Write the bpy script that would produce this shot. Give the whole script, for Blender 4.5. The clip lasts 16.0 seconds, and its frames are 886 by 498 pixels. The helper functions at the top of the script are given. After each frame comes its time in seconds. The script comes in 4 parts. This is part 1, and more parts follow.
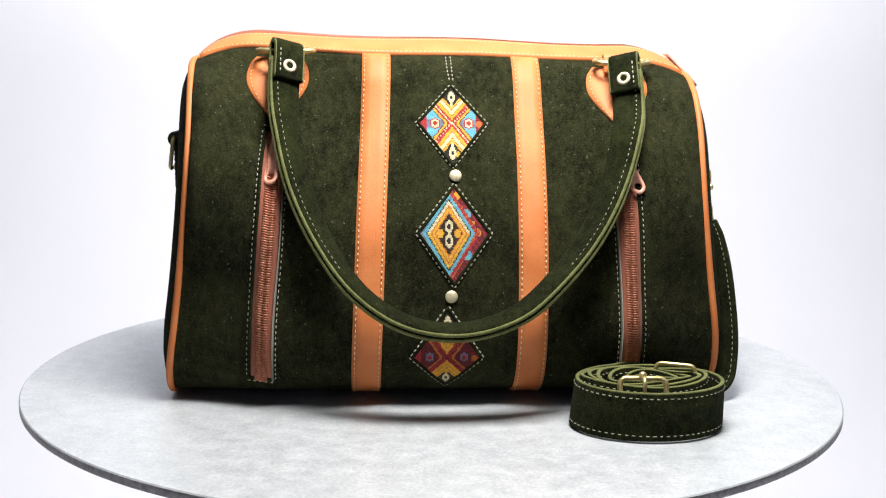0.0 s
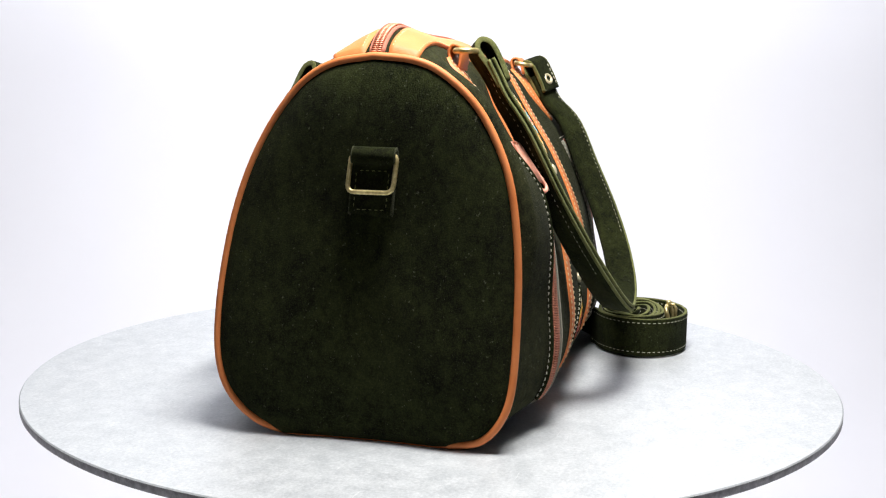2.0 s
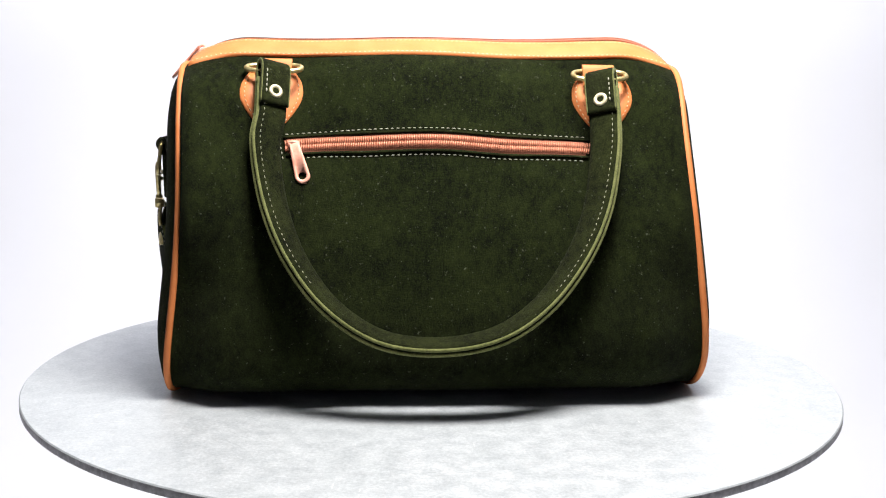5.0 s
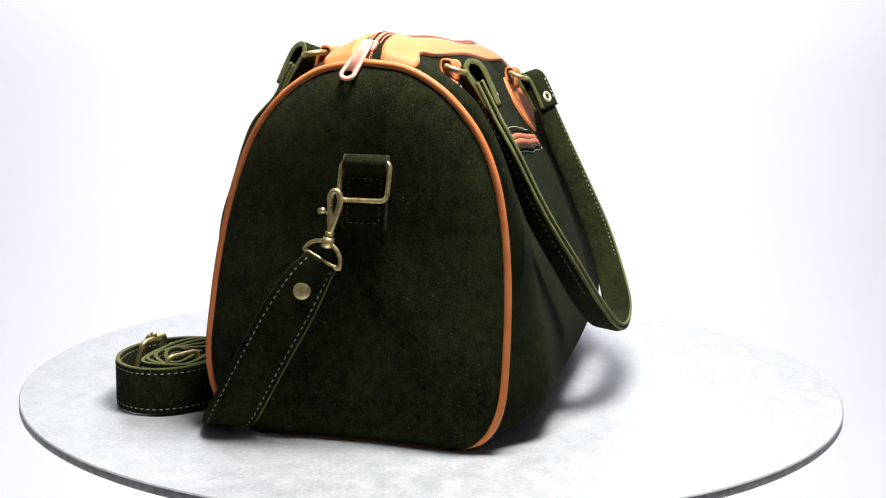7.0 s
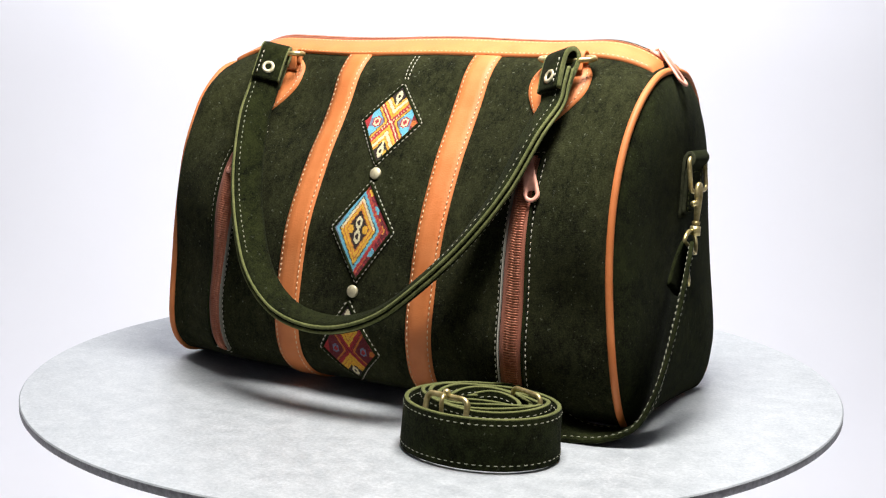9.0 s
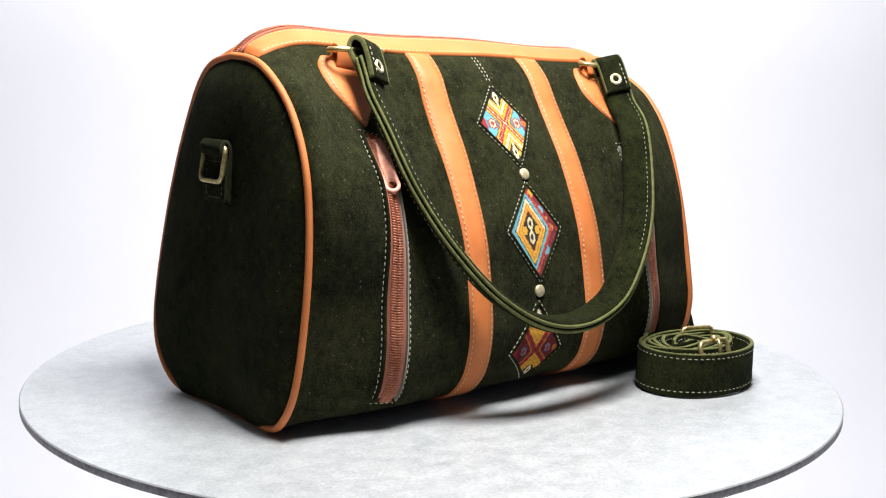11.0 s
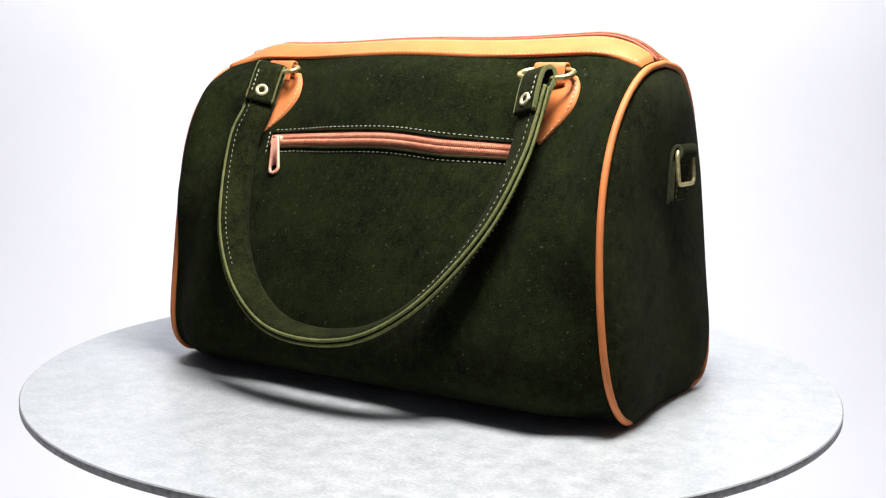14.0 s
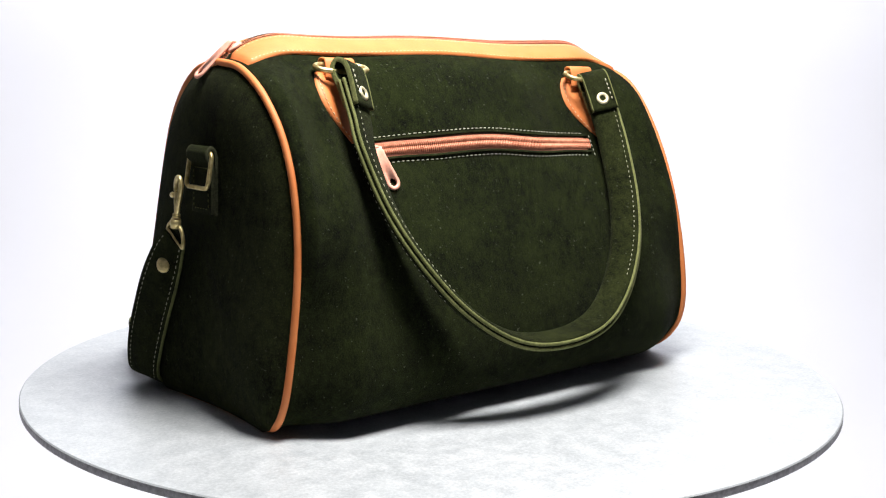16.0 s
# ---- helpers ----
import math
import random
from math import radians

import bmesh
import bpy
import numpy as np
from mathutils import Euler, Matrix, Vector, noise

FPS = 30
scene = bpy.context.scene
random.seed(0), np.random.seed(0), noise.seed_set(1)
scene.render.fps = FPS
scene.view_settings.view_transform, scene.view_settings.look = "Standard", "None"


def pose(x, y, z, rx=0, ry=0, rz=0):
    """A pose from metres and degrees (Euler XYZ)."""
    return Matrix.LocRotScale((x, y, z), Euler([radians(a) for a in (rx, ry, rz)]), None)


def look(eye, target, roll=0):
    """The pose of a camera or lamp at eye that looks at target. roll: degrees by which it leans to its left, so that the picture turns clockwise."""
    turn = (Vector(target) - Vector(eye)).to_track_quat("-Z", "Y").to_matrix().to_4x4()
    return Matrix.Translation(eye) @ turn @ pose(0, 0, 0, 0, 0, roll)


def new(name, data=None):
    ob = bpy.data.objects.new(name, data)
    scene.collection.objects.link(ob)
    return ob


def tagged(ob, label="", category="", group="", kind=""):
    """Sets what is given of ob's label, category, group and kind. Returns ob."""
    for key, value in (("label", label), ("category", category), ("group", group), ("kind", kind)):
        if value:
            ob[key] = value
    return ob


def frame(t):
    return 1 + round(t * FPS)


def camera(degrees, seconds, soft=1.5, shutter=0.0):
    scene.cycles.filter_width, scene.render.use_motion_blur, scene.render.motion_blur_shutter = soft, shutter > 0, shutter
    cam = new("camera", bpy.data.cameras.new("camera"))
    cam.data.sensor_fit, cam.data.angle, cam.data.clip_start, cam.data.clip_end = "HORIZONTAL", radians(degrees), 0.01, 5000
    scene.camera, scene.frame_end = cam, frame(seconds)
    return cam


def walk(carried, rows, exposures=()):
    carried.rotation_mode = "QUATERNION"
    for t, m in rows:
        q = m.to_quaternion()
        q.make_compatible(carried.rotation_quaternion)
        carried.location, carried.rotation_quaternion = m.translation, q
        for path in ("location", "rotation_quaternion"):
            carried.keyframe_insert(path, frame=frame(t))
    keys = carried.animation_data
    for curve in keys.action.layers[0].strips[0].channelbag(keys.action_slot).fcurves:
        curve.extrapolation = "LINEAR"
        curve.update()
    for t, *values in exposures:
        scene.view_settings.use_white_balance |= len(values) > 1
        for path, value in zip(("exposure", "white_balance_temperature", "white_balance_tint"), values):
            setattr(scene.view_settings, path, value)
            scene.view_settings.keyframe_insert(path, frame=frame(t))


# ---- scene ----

# ---------------------------------------------------------------- camera: stands still, looks slightly down
cam = camera(43.54, 16.0, soft=1.15)
EYE_AT = Vector((-0.00016, -0.8365, 0.2172))
AHEAD = Vector((0.007624, 0.989140, -0.146776))
VIEW = look(EYE_AT, EYE_AT + AHEAD, 0.942)
EXPOSURES = [(0.0, 0.0), (1.0, 0.02), (2.0, 0.0), (3.0, -0.07), (3.5, -0.06), (4.2, 0.06), (5.3, 0.12), (6.5, 0.12), (7.0, 0.06), (7.5, -0.03), (8.5, -0.03), (9.2, -0.03), (10.3, 0.0),
             (11.5, 0.02), (12.0, -0.02), (12.5, -0.11), (13.3, -0.10), (14.0, 0.04), (15.0, 0.10), (16.0, 0.12)]
walk(cam, [(0.0, VIEW), (16.0, VIEW)], EXPOSURES)

# ---------------------------------------------------------------- light: a soft lamp overhead, plus an added unseen one to brighten the backdrop
world = bpy.data.worlds.new("studio")
world.use_nodes = True
world.node_tree.nodes["Background"].inputs[0].default_value = (0.8, 0.84, 0.95, 1)
world.node_tree.nodes["Background"].inputs[1].default_value = 0.25
scene.world = world


def area_lamp(name, eye, target, sx, sy, watts, colour):
    data = bpy.data.lights.new(name, "AREA")
    data.shape, data.size, data.size_y, data.energy, data.color = "RECTANGLE", sx, sy, watts, colour
    ob = new(name, data)
    ob.matrix_world = look(eye, target)
    return ob


area_lamp("overhead_lamp", (0.08, -0.23, 0.74), (0.0, -0.03, 0.05), 0.27, 0.20, 12.3, (1.0, 0.98, 0.95))
area_lamp("backdrop_fill", (0.0, 0.5, 1.3), (0.0, 1.5, 0.90), 1.8, 0.3, 37.0, (0.97, 0.97, 1.0))

# ---------------------------------------------------------------- materials


class Nodes:
    def __init__(self, name):
        self.m = bpy.data.materials.new(name)
        self.m.use_nodes = True
        self.t = self.m.node_tree
        self.b = self.t.nodes["Principled BSDF"]
        self.co = self.t.nodes.new("ShaderNodeTexCoord").outputs["Object"]

    def put(self, kind, **sockets):
        n = self.t.nodes.new(kind)
        for k, v in sockets.items():
            self.link(v, n.inputs[k.replace("_", " ")])
        return n

    def link(self, v, socket):
        if isinstance(v, bpy.types.NodeSocket):
            self.t.links.new(v, socket)
        else:
            socket.default_value = v

    def noise(self, scale, detail=4.0, rough=0.6, at=None):
        return self.put("ShaderNodeTexNoise", Vector=at or self.co, Scale=scale, Detail=detail, Roughness=rough).outputs["Fac"]

    def ramp(self, fac, stops):
        n = self.put("ShaderNodeValToRGB", Fac=fac)
        r = n.color_ramp
        while len(r.elements) < len(stops):
            r.elements.new(0.5)
        for e, (p, c) in zip(r.elements, stops):
            e.position, e.color = p, (*c, 1)
        return n.outputs["Color"]

    def mix(self, fac, a, b, how="MIX"):
        n = self.t.nodes.new("ShaderNodeMix")
        n.data_type, n.blend_type = "RGBA", how
        for v, s in ((fac, n.inputs[0]), (a, n.inputs[6]), (b, n.inputs[7])):
            self.link((*v, 1) if isinstance(v, tuple) and len(v) == 3 else v, s)
        return n.outputs[2]

    def stretched(self, scale):
        return self.put("ShaderNodeMapping", Vector=self.co, Scale=scale).outputs[0]

    def set(self, **v):
        for k, x in v.items():
            self.link((*x, 1) if isinstance(x, tuple) and len(x) == 3 else x, self.b.inputs[k.replace("_", " ")])

    def bump(self, height, strength, distance):
        self.link(self.put("ShaderNodeBump", Height=height, Strength=strength, Distance=distance).outputs[0], self.b.inputs["Normal"])


def suede(name, dark, light, sheen, flecks=0.35):
    n = Nodes(name)
    pile = n.noise(900, 3, 0.7)
    blotch = n.noise(28, 5, 0.65)
    fac = n.mix(0.45, n.ramp(pile, [(0.45, (0, 0, 0)), (0.62, (1, 1, 1))]), n.ramp(blotch, [(0.40, (0, 0, 0)), (0.62, (1, 1, 1))]))
    brush = n.noise(230, 5, 0.75, n.stretched((1.0, 0.7, 0.6)))
    fac = n.mix(0.38, fac, n.ramp(brush, [(0.38, (0, 0, 0)), (0.66, (1, 1, 1))]))
    lint = n.ramp(n.noise(420, 3, 0.6), [(0.66, (0, 0, 0)), (0.73, (1, 1, 1))])
    n.set(Base_Color=n.mix(n.mix(1.0, lint, (flecks, flecks, flecks), "MULTIPLY"), n.mix(fac, dark, light), (0.16, 0.17, 0.12)),
          Roughness=1.0, Sheen_Weight=sheen, Sheen_Roughness=0.45, Sheen_Tint=(0.80, 0.86, 0.62), Specular_IOR_Level=0.1)
    n.bump(n.mix(0.5, pile, n.noise(2400, 2, 0.6)), 0.9, 0.0009)
    return n.m


def leather(name, dark, light):
    n = Nodes(name)
    grain = n.put("ShaderNodeTexVoronoi", Vector=n.co, Scale=900.0).outputs["Distance"]
    wear = n.noise(45, 5, 0.6)
    n.set(Base_Color=n.mix(n.ramp(wear, [(0.3, (0, 0, 0)), (0.72, (1, 1, 1))]), dark, light), Roughness=n.ramp(wear, [(0.3, (0.50,) * 3), (0.7, (0.66,) * 3)]), Specular_IOR_Level=0.35)
    n.bump(n.mix(0.5, grain, n.noise(180, 4)), 0.35, 0.0005)
    return n.m


def metal(name, dark, light, rough, metallic=1.0):
    n = Nodes(name)
    wear = n.noise(260, 4, 0.6)
    n.set(Base_Color=n.mix(n.ramp(wear, [(0.35, (0, 0, 0)), (0.65, (1, 1, 1))]), dark, light), Metallic=metallic, Roughness=rough)
    n.bump(wear, 0.12, 0.0002)
    return n.m


def thread(name, colour, rough=0.8):
    n = Nodes(name)
    v = n.noise(1500, 2, 0.6)
    n.set(Base_Color=n.mix(n.ramp(v, [(0.3, (0, 0, 0)), (0.7, (1, 1, 1))]), tuple(c * 0.6 for c in colour), colour), Roughness=rough, Sheen_Weight=0.15)
    n.bump(v, 0.4, 0.0003)
    return n.m


SUEDE = suede("green_suede", (0.0010, 0.0014, 0.0004), (0.0285, 0.0345, 0.0098), 0.012)
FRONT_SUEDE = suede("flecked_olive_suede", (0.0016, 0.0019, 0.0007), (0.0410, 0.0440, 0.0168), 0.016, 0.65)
BACK_SUEDE = suede("deep_green_suede", (0.0009, 0.0013, 0.0003), (0.0180, 0.0242, 0.0058), 0.010)
WORN_EDGE = suede("worn_suede_edge", (0.016, 0.018, 0.008), (0.075, 0.078, 0.045), 0.03)
SUEDE_EDGE = suede("cut_suede_edge", (0.080, 0.090, 0.030), (0.215, 0.220, 0.086), 0.1)
TAN = leather("tan_leather", (0.55, 0.158, 0.041), (0.67, 0.222, 0.070))
TAPE = thread("copper_zip_tape", (0.42, 0.135, 0.075))
TEETH = metal("copper_zip_teeth", (0.42, 0.14, 0.075), (0.62, 0.25, 0.15), 0.45, 0.35)
PULL = metal("rose_copper_paint", (0.70, 0.29, 0.20), (0.84, 0.42, 0.31), 0.42, 0.06)
BRASS = metal("antique_brass", (0.50, 0.39, 0.15), (0.86, 0.72, 0.36), 0.36, 0.85)
NICKEL = metal("pale_brass", (0.50, 0.44, 0.27), (0.76, 0.68, 0.46), 0.45, 0.5)
WHITE_THREAD = thread("cream_thread", (0.62, 0.58, 0.46))
DULL_THREAD = thread("dull_olive_thread", (0.42, 0.41, 0.29))
GOLD_THREAD = thread("pale_gold_thread", (0.82, 0.61, 0.36))
LINING = thread("grey_lining", (0.25, 0.24, 0.19))
HOLE_SHADE = thread("painted_hole_shade", (0.006, 0.006, 0.006))
EMBROIDERY = [thread("yarn_" + n, c) for n, c in (
    ("dark", (0.030, 0.010, 0.008)), ("red", (0.56, 0.035, 0.040)), ("yellow", (0.95, 0.56, 0.05)), ("cream", (0.95, 0.86, 0.55)),
    ("blue", (0.20, 0.60, 0.76)), ("orange", (0.74, 0.22, 0.035)), ("maroon", (0.20, 0.014, 0.024)), ("grey_blue", (0.24, 0.28, 0.40)))]


def disc_material():
    n = Nodes("galvanised_sheet")
    cloud = n.noise(16, 6, 0.62)
    mottle = n.noise(70, 6, 0.7)
    fleck = n.noise(420, 4, 0.75)
    tone = n.mix(0.5, n.ramp(cloud, [(0.34, (0.495, 0.525, 0.548)), (0.66, (0.61, 0.637, 0.66))]), n.ramp(mottle, [(0.36, (0.43, 0.46, 0.487)), (0.64, (0.68, 0.70, 0.72))]))
    tone = n.mix(0.22, tone, n.ramp(fleck, [(0.36, (0.30, 0.32, 0.34)), (0.66, (0.84, 0.86, 0.87))]))
    lines = n.ramp(n.noise(20, 3, 0.6, n.stretched((1.0, 16.0, 1.0))), [(0.68, (0, 0, 0)), (0.71, (1, 1, 1))])
    marks = n.ramp(n.noise(24, 3, 0.6, n.stretched((13.0, 1.0, 1.0))), [(0.70, (0, 0, 0)), (0.73, (1, 1, 1))])
    wear = n.mix(1.0, n.mix(1.0, lines, marks, "ADD"), (0.35, 0.35, 0.35), "MULTIPLY")
    n.set(Base_Color=n.mix(wear, tone, (0.82, 0.83, 0.84)), Metallic=0.44, Roughness=n.ramp(mottle, [(0.3, (0.46,) * 3), (0.7, (0.58,) * 3)]))
    n.bump(n.mix(0.5, mottle, fleck), 0.16, 0.0005)
    return n.m


def plain(name, a, b, rough, scale):
    n = Nodes(name)
    v = n.noise(scale, 5, 0.6)
    n.set(Base_Color=n.mix(v, a, b), Roughness=rough)
    n.bump(n.noise(scale * 40, 3), 0.05, 0.001)
    return n.m


DISC = disc_material()
RIM = metal("cut_sheet_edge", (0.20, 0.20, 0.21), (0.34, 0.34, 0.35), 0.5, 0.6)
PAPER = plain("white_paper", (0.78, 0.78, 0.82), (0.82, 0.82, 0.855), 0.9, 3)
WALL = plain("grey_wall_paint", (0.34, 0.34, 0.35), (0.40, 0.40, 0.41), 0.9, 2)
STEEL = metal("grey_steel", (0.30, 0.30, 0.31), (0.42, 0.42, 0.43), 0.45, 0.8)

# ---------------------------------------------------------------- mesh helpers


class Build:
    """Collects faces, then becomes one mesh object."""

    def __init__(self):
        self.v, self.f, self.m = [], [], []

    def face(self, ids, mat=0):
        self.f.append(tuple(ids))
        self.m.append(mat)

    def add(self, pts):
        start = len(self.v)
        self.v.extend(tuple(p) for p in pts)
        return start

    def loft(self, rings, closed_ring=True, closed_path=False, caps=True, mat=0):
        k = len(rings[0])
        starts = [self.add(r) for r in rings]
        n = len(rings)
        for i in range(n if closed_path else n - 1):
            a, b = starts[i], starts[(i + 1) % n]
            for j in range(k if closed_ring else k - 1):
                self.face((a + j, a + (j + 1) % k, b + (j + 1) % k, b + j), mat)
        if caps and closed_ring and not closed_path:
            self.face([starts[0] + j for j in range(k)][::-1], mat)
            self.face([starts[-1] + j for j in range(k)], mat)


def part(name, b, material, parent, label="", smooth=True, kind=""):
    me = bpy.data.meshes.new(name)
    me.from_pydata(b.v, [], b.f)
    for m in material if isinstance(material, list) else [material]:
        me.materials.append(m)
    me.polygons.foreach_set("material_index", b.m)
    me.polygons.foreach_set("use_smooth", [smooth] * len(b.f))
    me.update()
    bm = bmesh.new()
    bm.from_mesh(me)
    bmesh.ops.recalc_face_normals(bm, faces=bm.faces)
    bm.to_mesh(me)
    bm.free()
    ob = new(name, me)
    ob.parent = parent
    return tagged(ob, label=label, kind=kind)


def spline(pts, n, closed=False):
    """n points along a Catmull-Rom curve through pts."""
    P = np.array([tuple(p) for p in pts], float)
    k = len(P)
    out = []
    for t in np.linspace(0, k if closed else k - 1, n, endpoint=not closed):
        i = int(min(t, (k if closed else k - 1) - 1e-9))
        u = t - i
        if closed:
            a, b, c, d = (P[(i + o) % k] for o in (-1, 0, 1, 2))
        else:
            b, c = P[i], P[i + 1]
            a = P[i - 1] if i else 2 * b - c
            d = P[i + 2] if i + 2 < k else 2 * c - b
        out.append(0.5 * (2 * b + (c - a) * u + (2 * a - 5 * b + 4 * c - d) * u * u + (3 * b - a - 3 * c + d) * u ** 3))
    return np.array(out)


def tangents(P, closed=False):
    P = np.asarray(P, float)
    T = np.roll(P, -1, 0) - np.roll(P, 1, 0) if closed else np.gradient(P, axis=0)
    return T / (np.linalg.norm(T, axis=1, keepdims=True) + 1e-12)


def sweep(b, P, W, section, closed=False, caps=True, mat=0, scale=None):
    """Sweeps a flat section (along w, along n) on path P; W: the width directions."""
    P, W = np.asarray(P, float), np.asarray(W, float)
    T = tangents(P, closed)
    W = W - (W * T).sum(1, keepdims=True) * T
    W /= np.linalg.norm(W, axis=1, keepdims=True) + 1e-12
    N = np.cross(T, W)
    K = np.ones(len(P)) if scale is None else scale
    b.loft([[p + w * s * k + n * h for s, h in section] for p, w, n, k in zip(P, W, N, K)], closed_path=closed, caps=caps, mat=mat)


def circle(r, n=8, ry=None):
    return [(r * math.cos(2 * math.pi * i / n), (ry or r) * math.sin(2 * math.pi * i / n)) for i in range(n)]


def rounded(w, h, r, n=3):
    out = []
    for cx, cy, a0 in ((w / 2 - r, h / 2 - r, 0), (-w / 2 + r, h / 2 - r, 90), (-w / 2 + r, -h / 2 + r, 180), (w / 2 - r, -h / 2 + r, 270)):
        for i in range(n):
            a = radians(a0 + 90 * i / (n - 1))
            out.append((cx + r * math.cos(a), cy + r * math.sin(a)))
    return out


def tube(b, P, r, n=8, closed=False, mat=0):
    P = np.asarray(P, float)
    T = tangents(P, closed)
    w = np.cross(T[0], (0.31, 0.52, 0.79))
    W = []
    for t in T:
        w = w - (w @ t) * t
        w /= np.linalg.norm(w)
        W.append(w)
    sweep(b, P, W, circle(r, n), closed, mat=mat)


def resample(P, step):
    P = np.asarray(P, float)
    d = np.concatenate([[0], np.cumsum(np.linalg.norm(np.diff(P, axis=0), axis=1))])
    s = np.linspace(0, d[-1], max(2, int(round(d[-1] / step)) + 1))
    return np.stack([np.interp(s, d, P[:, i]) for i in range(3)], 1)


def stitches(b, P, N, length=0.0021, gap=0.0013, r=0.00034, mat=0):
    """Dashes of thread along a path; N: the normals of the surface, one for each path point."""
    P, N = np.asarray(P, float), np.asarray(N, float)
    d = np.concatenate([[0], np.cumsum(np.linalg.norm(np.diff(P, axis=0), axis=1))])
    at = lambda s, A: np.array([np.interp(s, d, A[:, i]) for i in range(3)])
    s = gap
    while s + length < d[-1]:
        p0, p1 = at(s, P), at(s + length * random.uniform(0.85, 1.05), P)
        n = at(s + length / 2, N)
        n /= np.linalg.norm(n) + 1e-12
        t = p1 - p0
        L = np.linalg.norm(t) + 1e-12
        t /= L
        w = np.cross(t, n)
        w = w + t * random.uniform(-0.12, 0.12)
        rings = []
        for u, k, up in ((0.0, 0.35, -0.2), (0.25, 1, 0.7), (0.75, 1, 0.7), (1.0, 0.35, -0.2)):
            c = p0 + t * L * u + n * r * up
            rings.append([c + w * r * k, c + n * r * k, c - w * r * k, c - n * r * k])
        b.loft(rings, mat=mat)
        s += length + gap


def disc_shape(b, centre, axis, r, h, n=20, dome=0.0, mat=0):
    axis = np.array(axis, float) / np.linalg.norm(axis)
    w = np.cross(axis, (0.3, 0.1, 0.9))
    w /= np.linalg.norm(w)
    q = np.cross(axis, w)
    ring = lambda rr, hh: [np.array(centre) + axis * hh + (w * math.cos(2 * math.pi * i / n) + q * math.sin(2 * math.pi * i / n)) * rr for i in range(n)]
    b.loft([ring(r, -h), ring(r, h * 0.55), ring(r * 0.9, h * 0.9), ring(r * 0.5, h + dome * 0.7), ring(r * 0.05, h + dome)], mat=mat)


def eyelet(b, centre, axis, r, hole, h, n=20, mat=0):
    axis = np.array(axis, float) / np.linalg.norm(axis)
    w = np.cross(axis, (0.3, 0.1, 0.9))
    w /= np.linalg.norm(w)
    q = np.cross(axis, w)
    rings = [[np.array(centre) + axis * hh + (w * math.cos(2 * math.pi * i / n) + q * math.sin(2 * math.pi * i / n)) * rr for i in range(n)]
             for rr, hh in ((r, -h), (r, h * 0.4), (r * 0.85, h), ((r + hole) / 2, h * 1.1), (hole * 1.1, h * 0.7), (hole, -h))]
    b.loft(rings, caps=False, mat=mat)


# ---------------------------------------------------------------- setting: paper backdrop, floor, room round the camera
PAPER_Z = -0.35


def backdrop():
    b = Build()
    prof = [(-0.9, PAPER_Z), (0.9, PAPER_Z)]
    for i in range(1, 13):
        a = radians(90 * i / 12)
        prof.append((0.9 + 0.6 * math.sin(a), PAPER_Z + 0.6 * (1 - math.cos(a))))
    prof += [(1.5, 1.2), (1.5, 2.2)]
    front = [[(x, y, z) for y, z in prof] for x in np.linspace(-2.2, 2.2, 12)]
    back = [[(p[0], p[1] + 0.004, p[2] - 0.004) for p in r] for r in front]
    b.loft(front, closed_ring=False)
    b.loft(back, closed_ring=False)
    return tagged(part("backdrop", b, PAPER, None), "seamless white paper backdrop curving up from the table", "backdrop", kind="structure")


def box(b, x0, x1, y0, y1, z0, z1, mat=0):
    b.loft([[(x0, y0, z), (x1, y0, z), (x1, y1, z), (x0, y1, z)] for z in (z0, z1)], mat=mat)


def room():
    def slab(name, label, *dims):
        b = Build()
        box(b, *dims)
        tagged(part(name, b, WALL, None, smooth=False), label, name.split("_")[0], kind="structure")
    slab("floor", "plain grey studio floor", -2.6, 2.6, -2.6, 1.8, -0.95, -0.9)
    slab("ceiling", "plain grey studio ceiling", -2.6, 2.6, -2.6, 1.8, 2.4, 2.45)
    slab("wall_south", "plain grey studio wall", -2.6, 2.6, -2.65, -2.6, -0.9, 2.4)
    slab("wall_north", "plain grey studio wall", -2.6, 2.6, 1.8, 1.85, -0.9, 2.4)
    slab("wall_east", "plain grey studio wall", 2.6, 2.65, -2.6, 1.8, -0.9, 2.4)
    slab("wall_west", "plain grey studio wall", -2.65, -2.6, -2.6, 1.8, -0.9, 2.4)
    table = tagged(new("studio_table"), "plain studio table under the paper backdrop", "table")
    b = Build()
    box(b, -1.2, 1.2, -0.7, 0.85, PAPER_Z - 0.045, PAPER_Z - 0.0055)
    part("tabletop", b, WALL, table, smooth=False)
    for x in (-1.12, 1.12):
        for y in (-0.62, 0.77):
            b = Build()
            box(b, x - 0.03, x + 0.03, y - 0.03, y + 0.03, -0.9, PAPER_Z - 0.045)
            part("leg", b, WALL, table, smooth=False)


backdrop()
room()

# ---------------------------------------------------------------- turntable
TABLE_R = 0.300


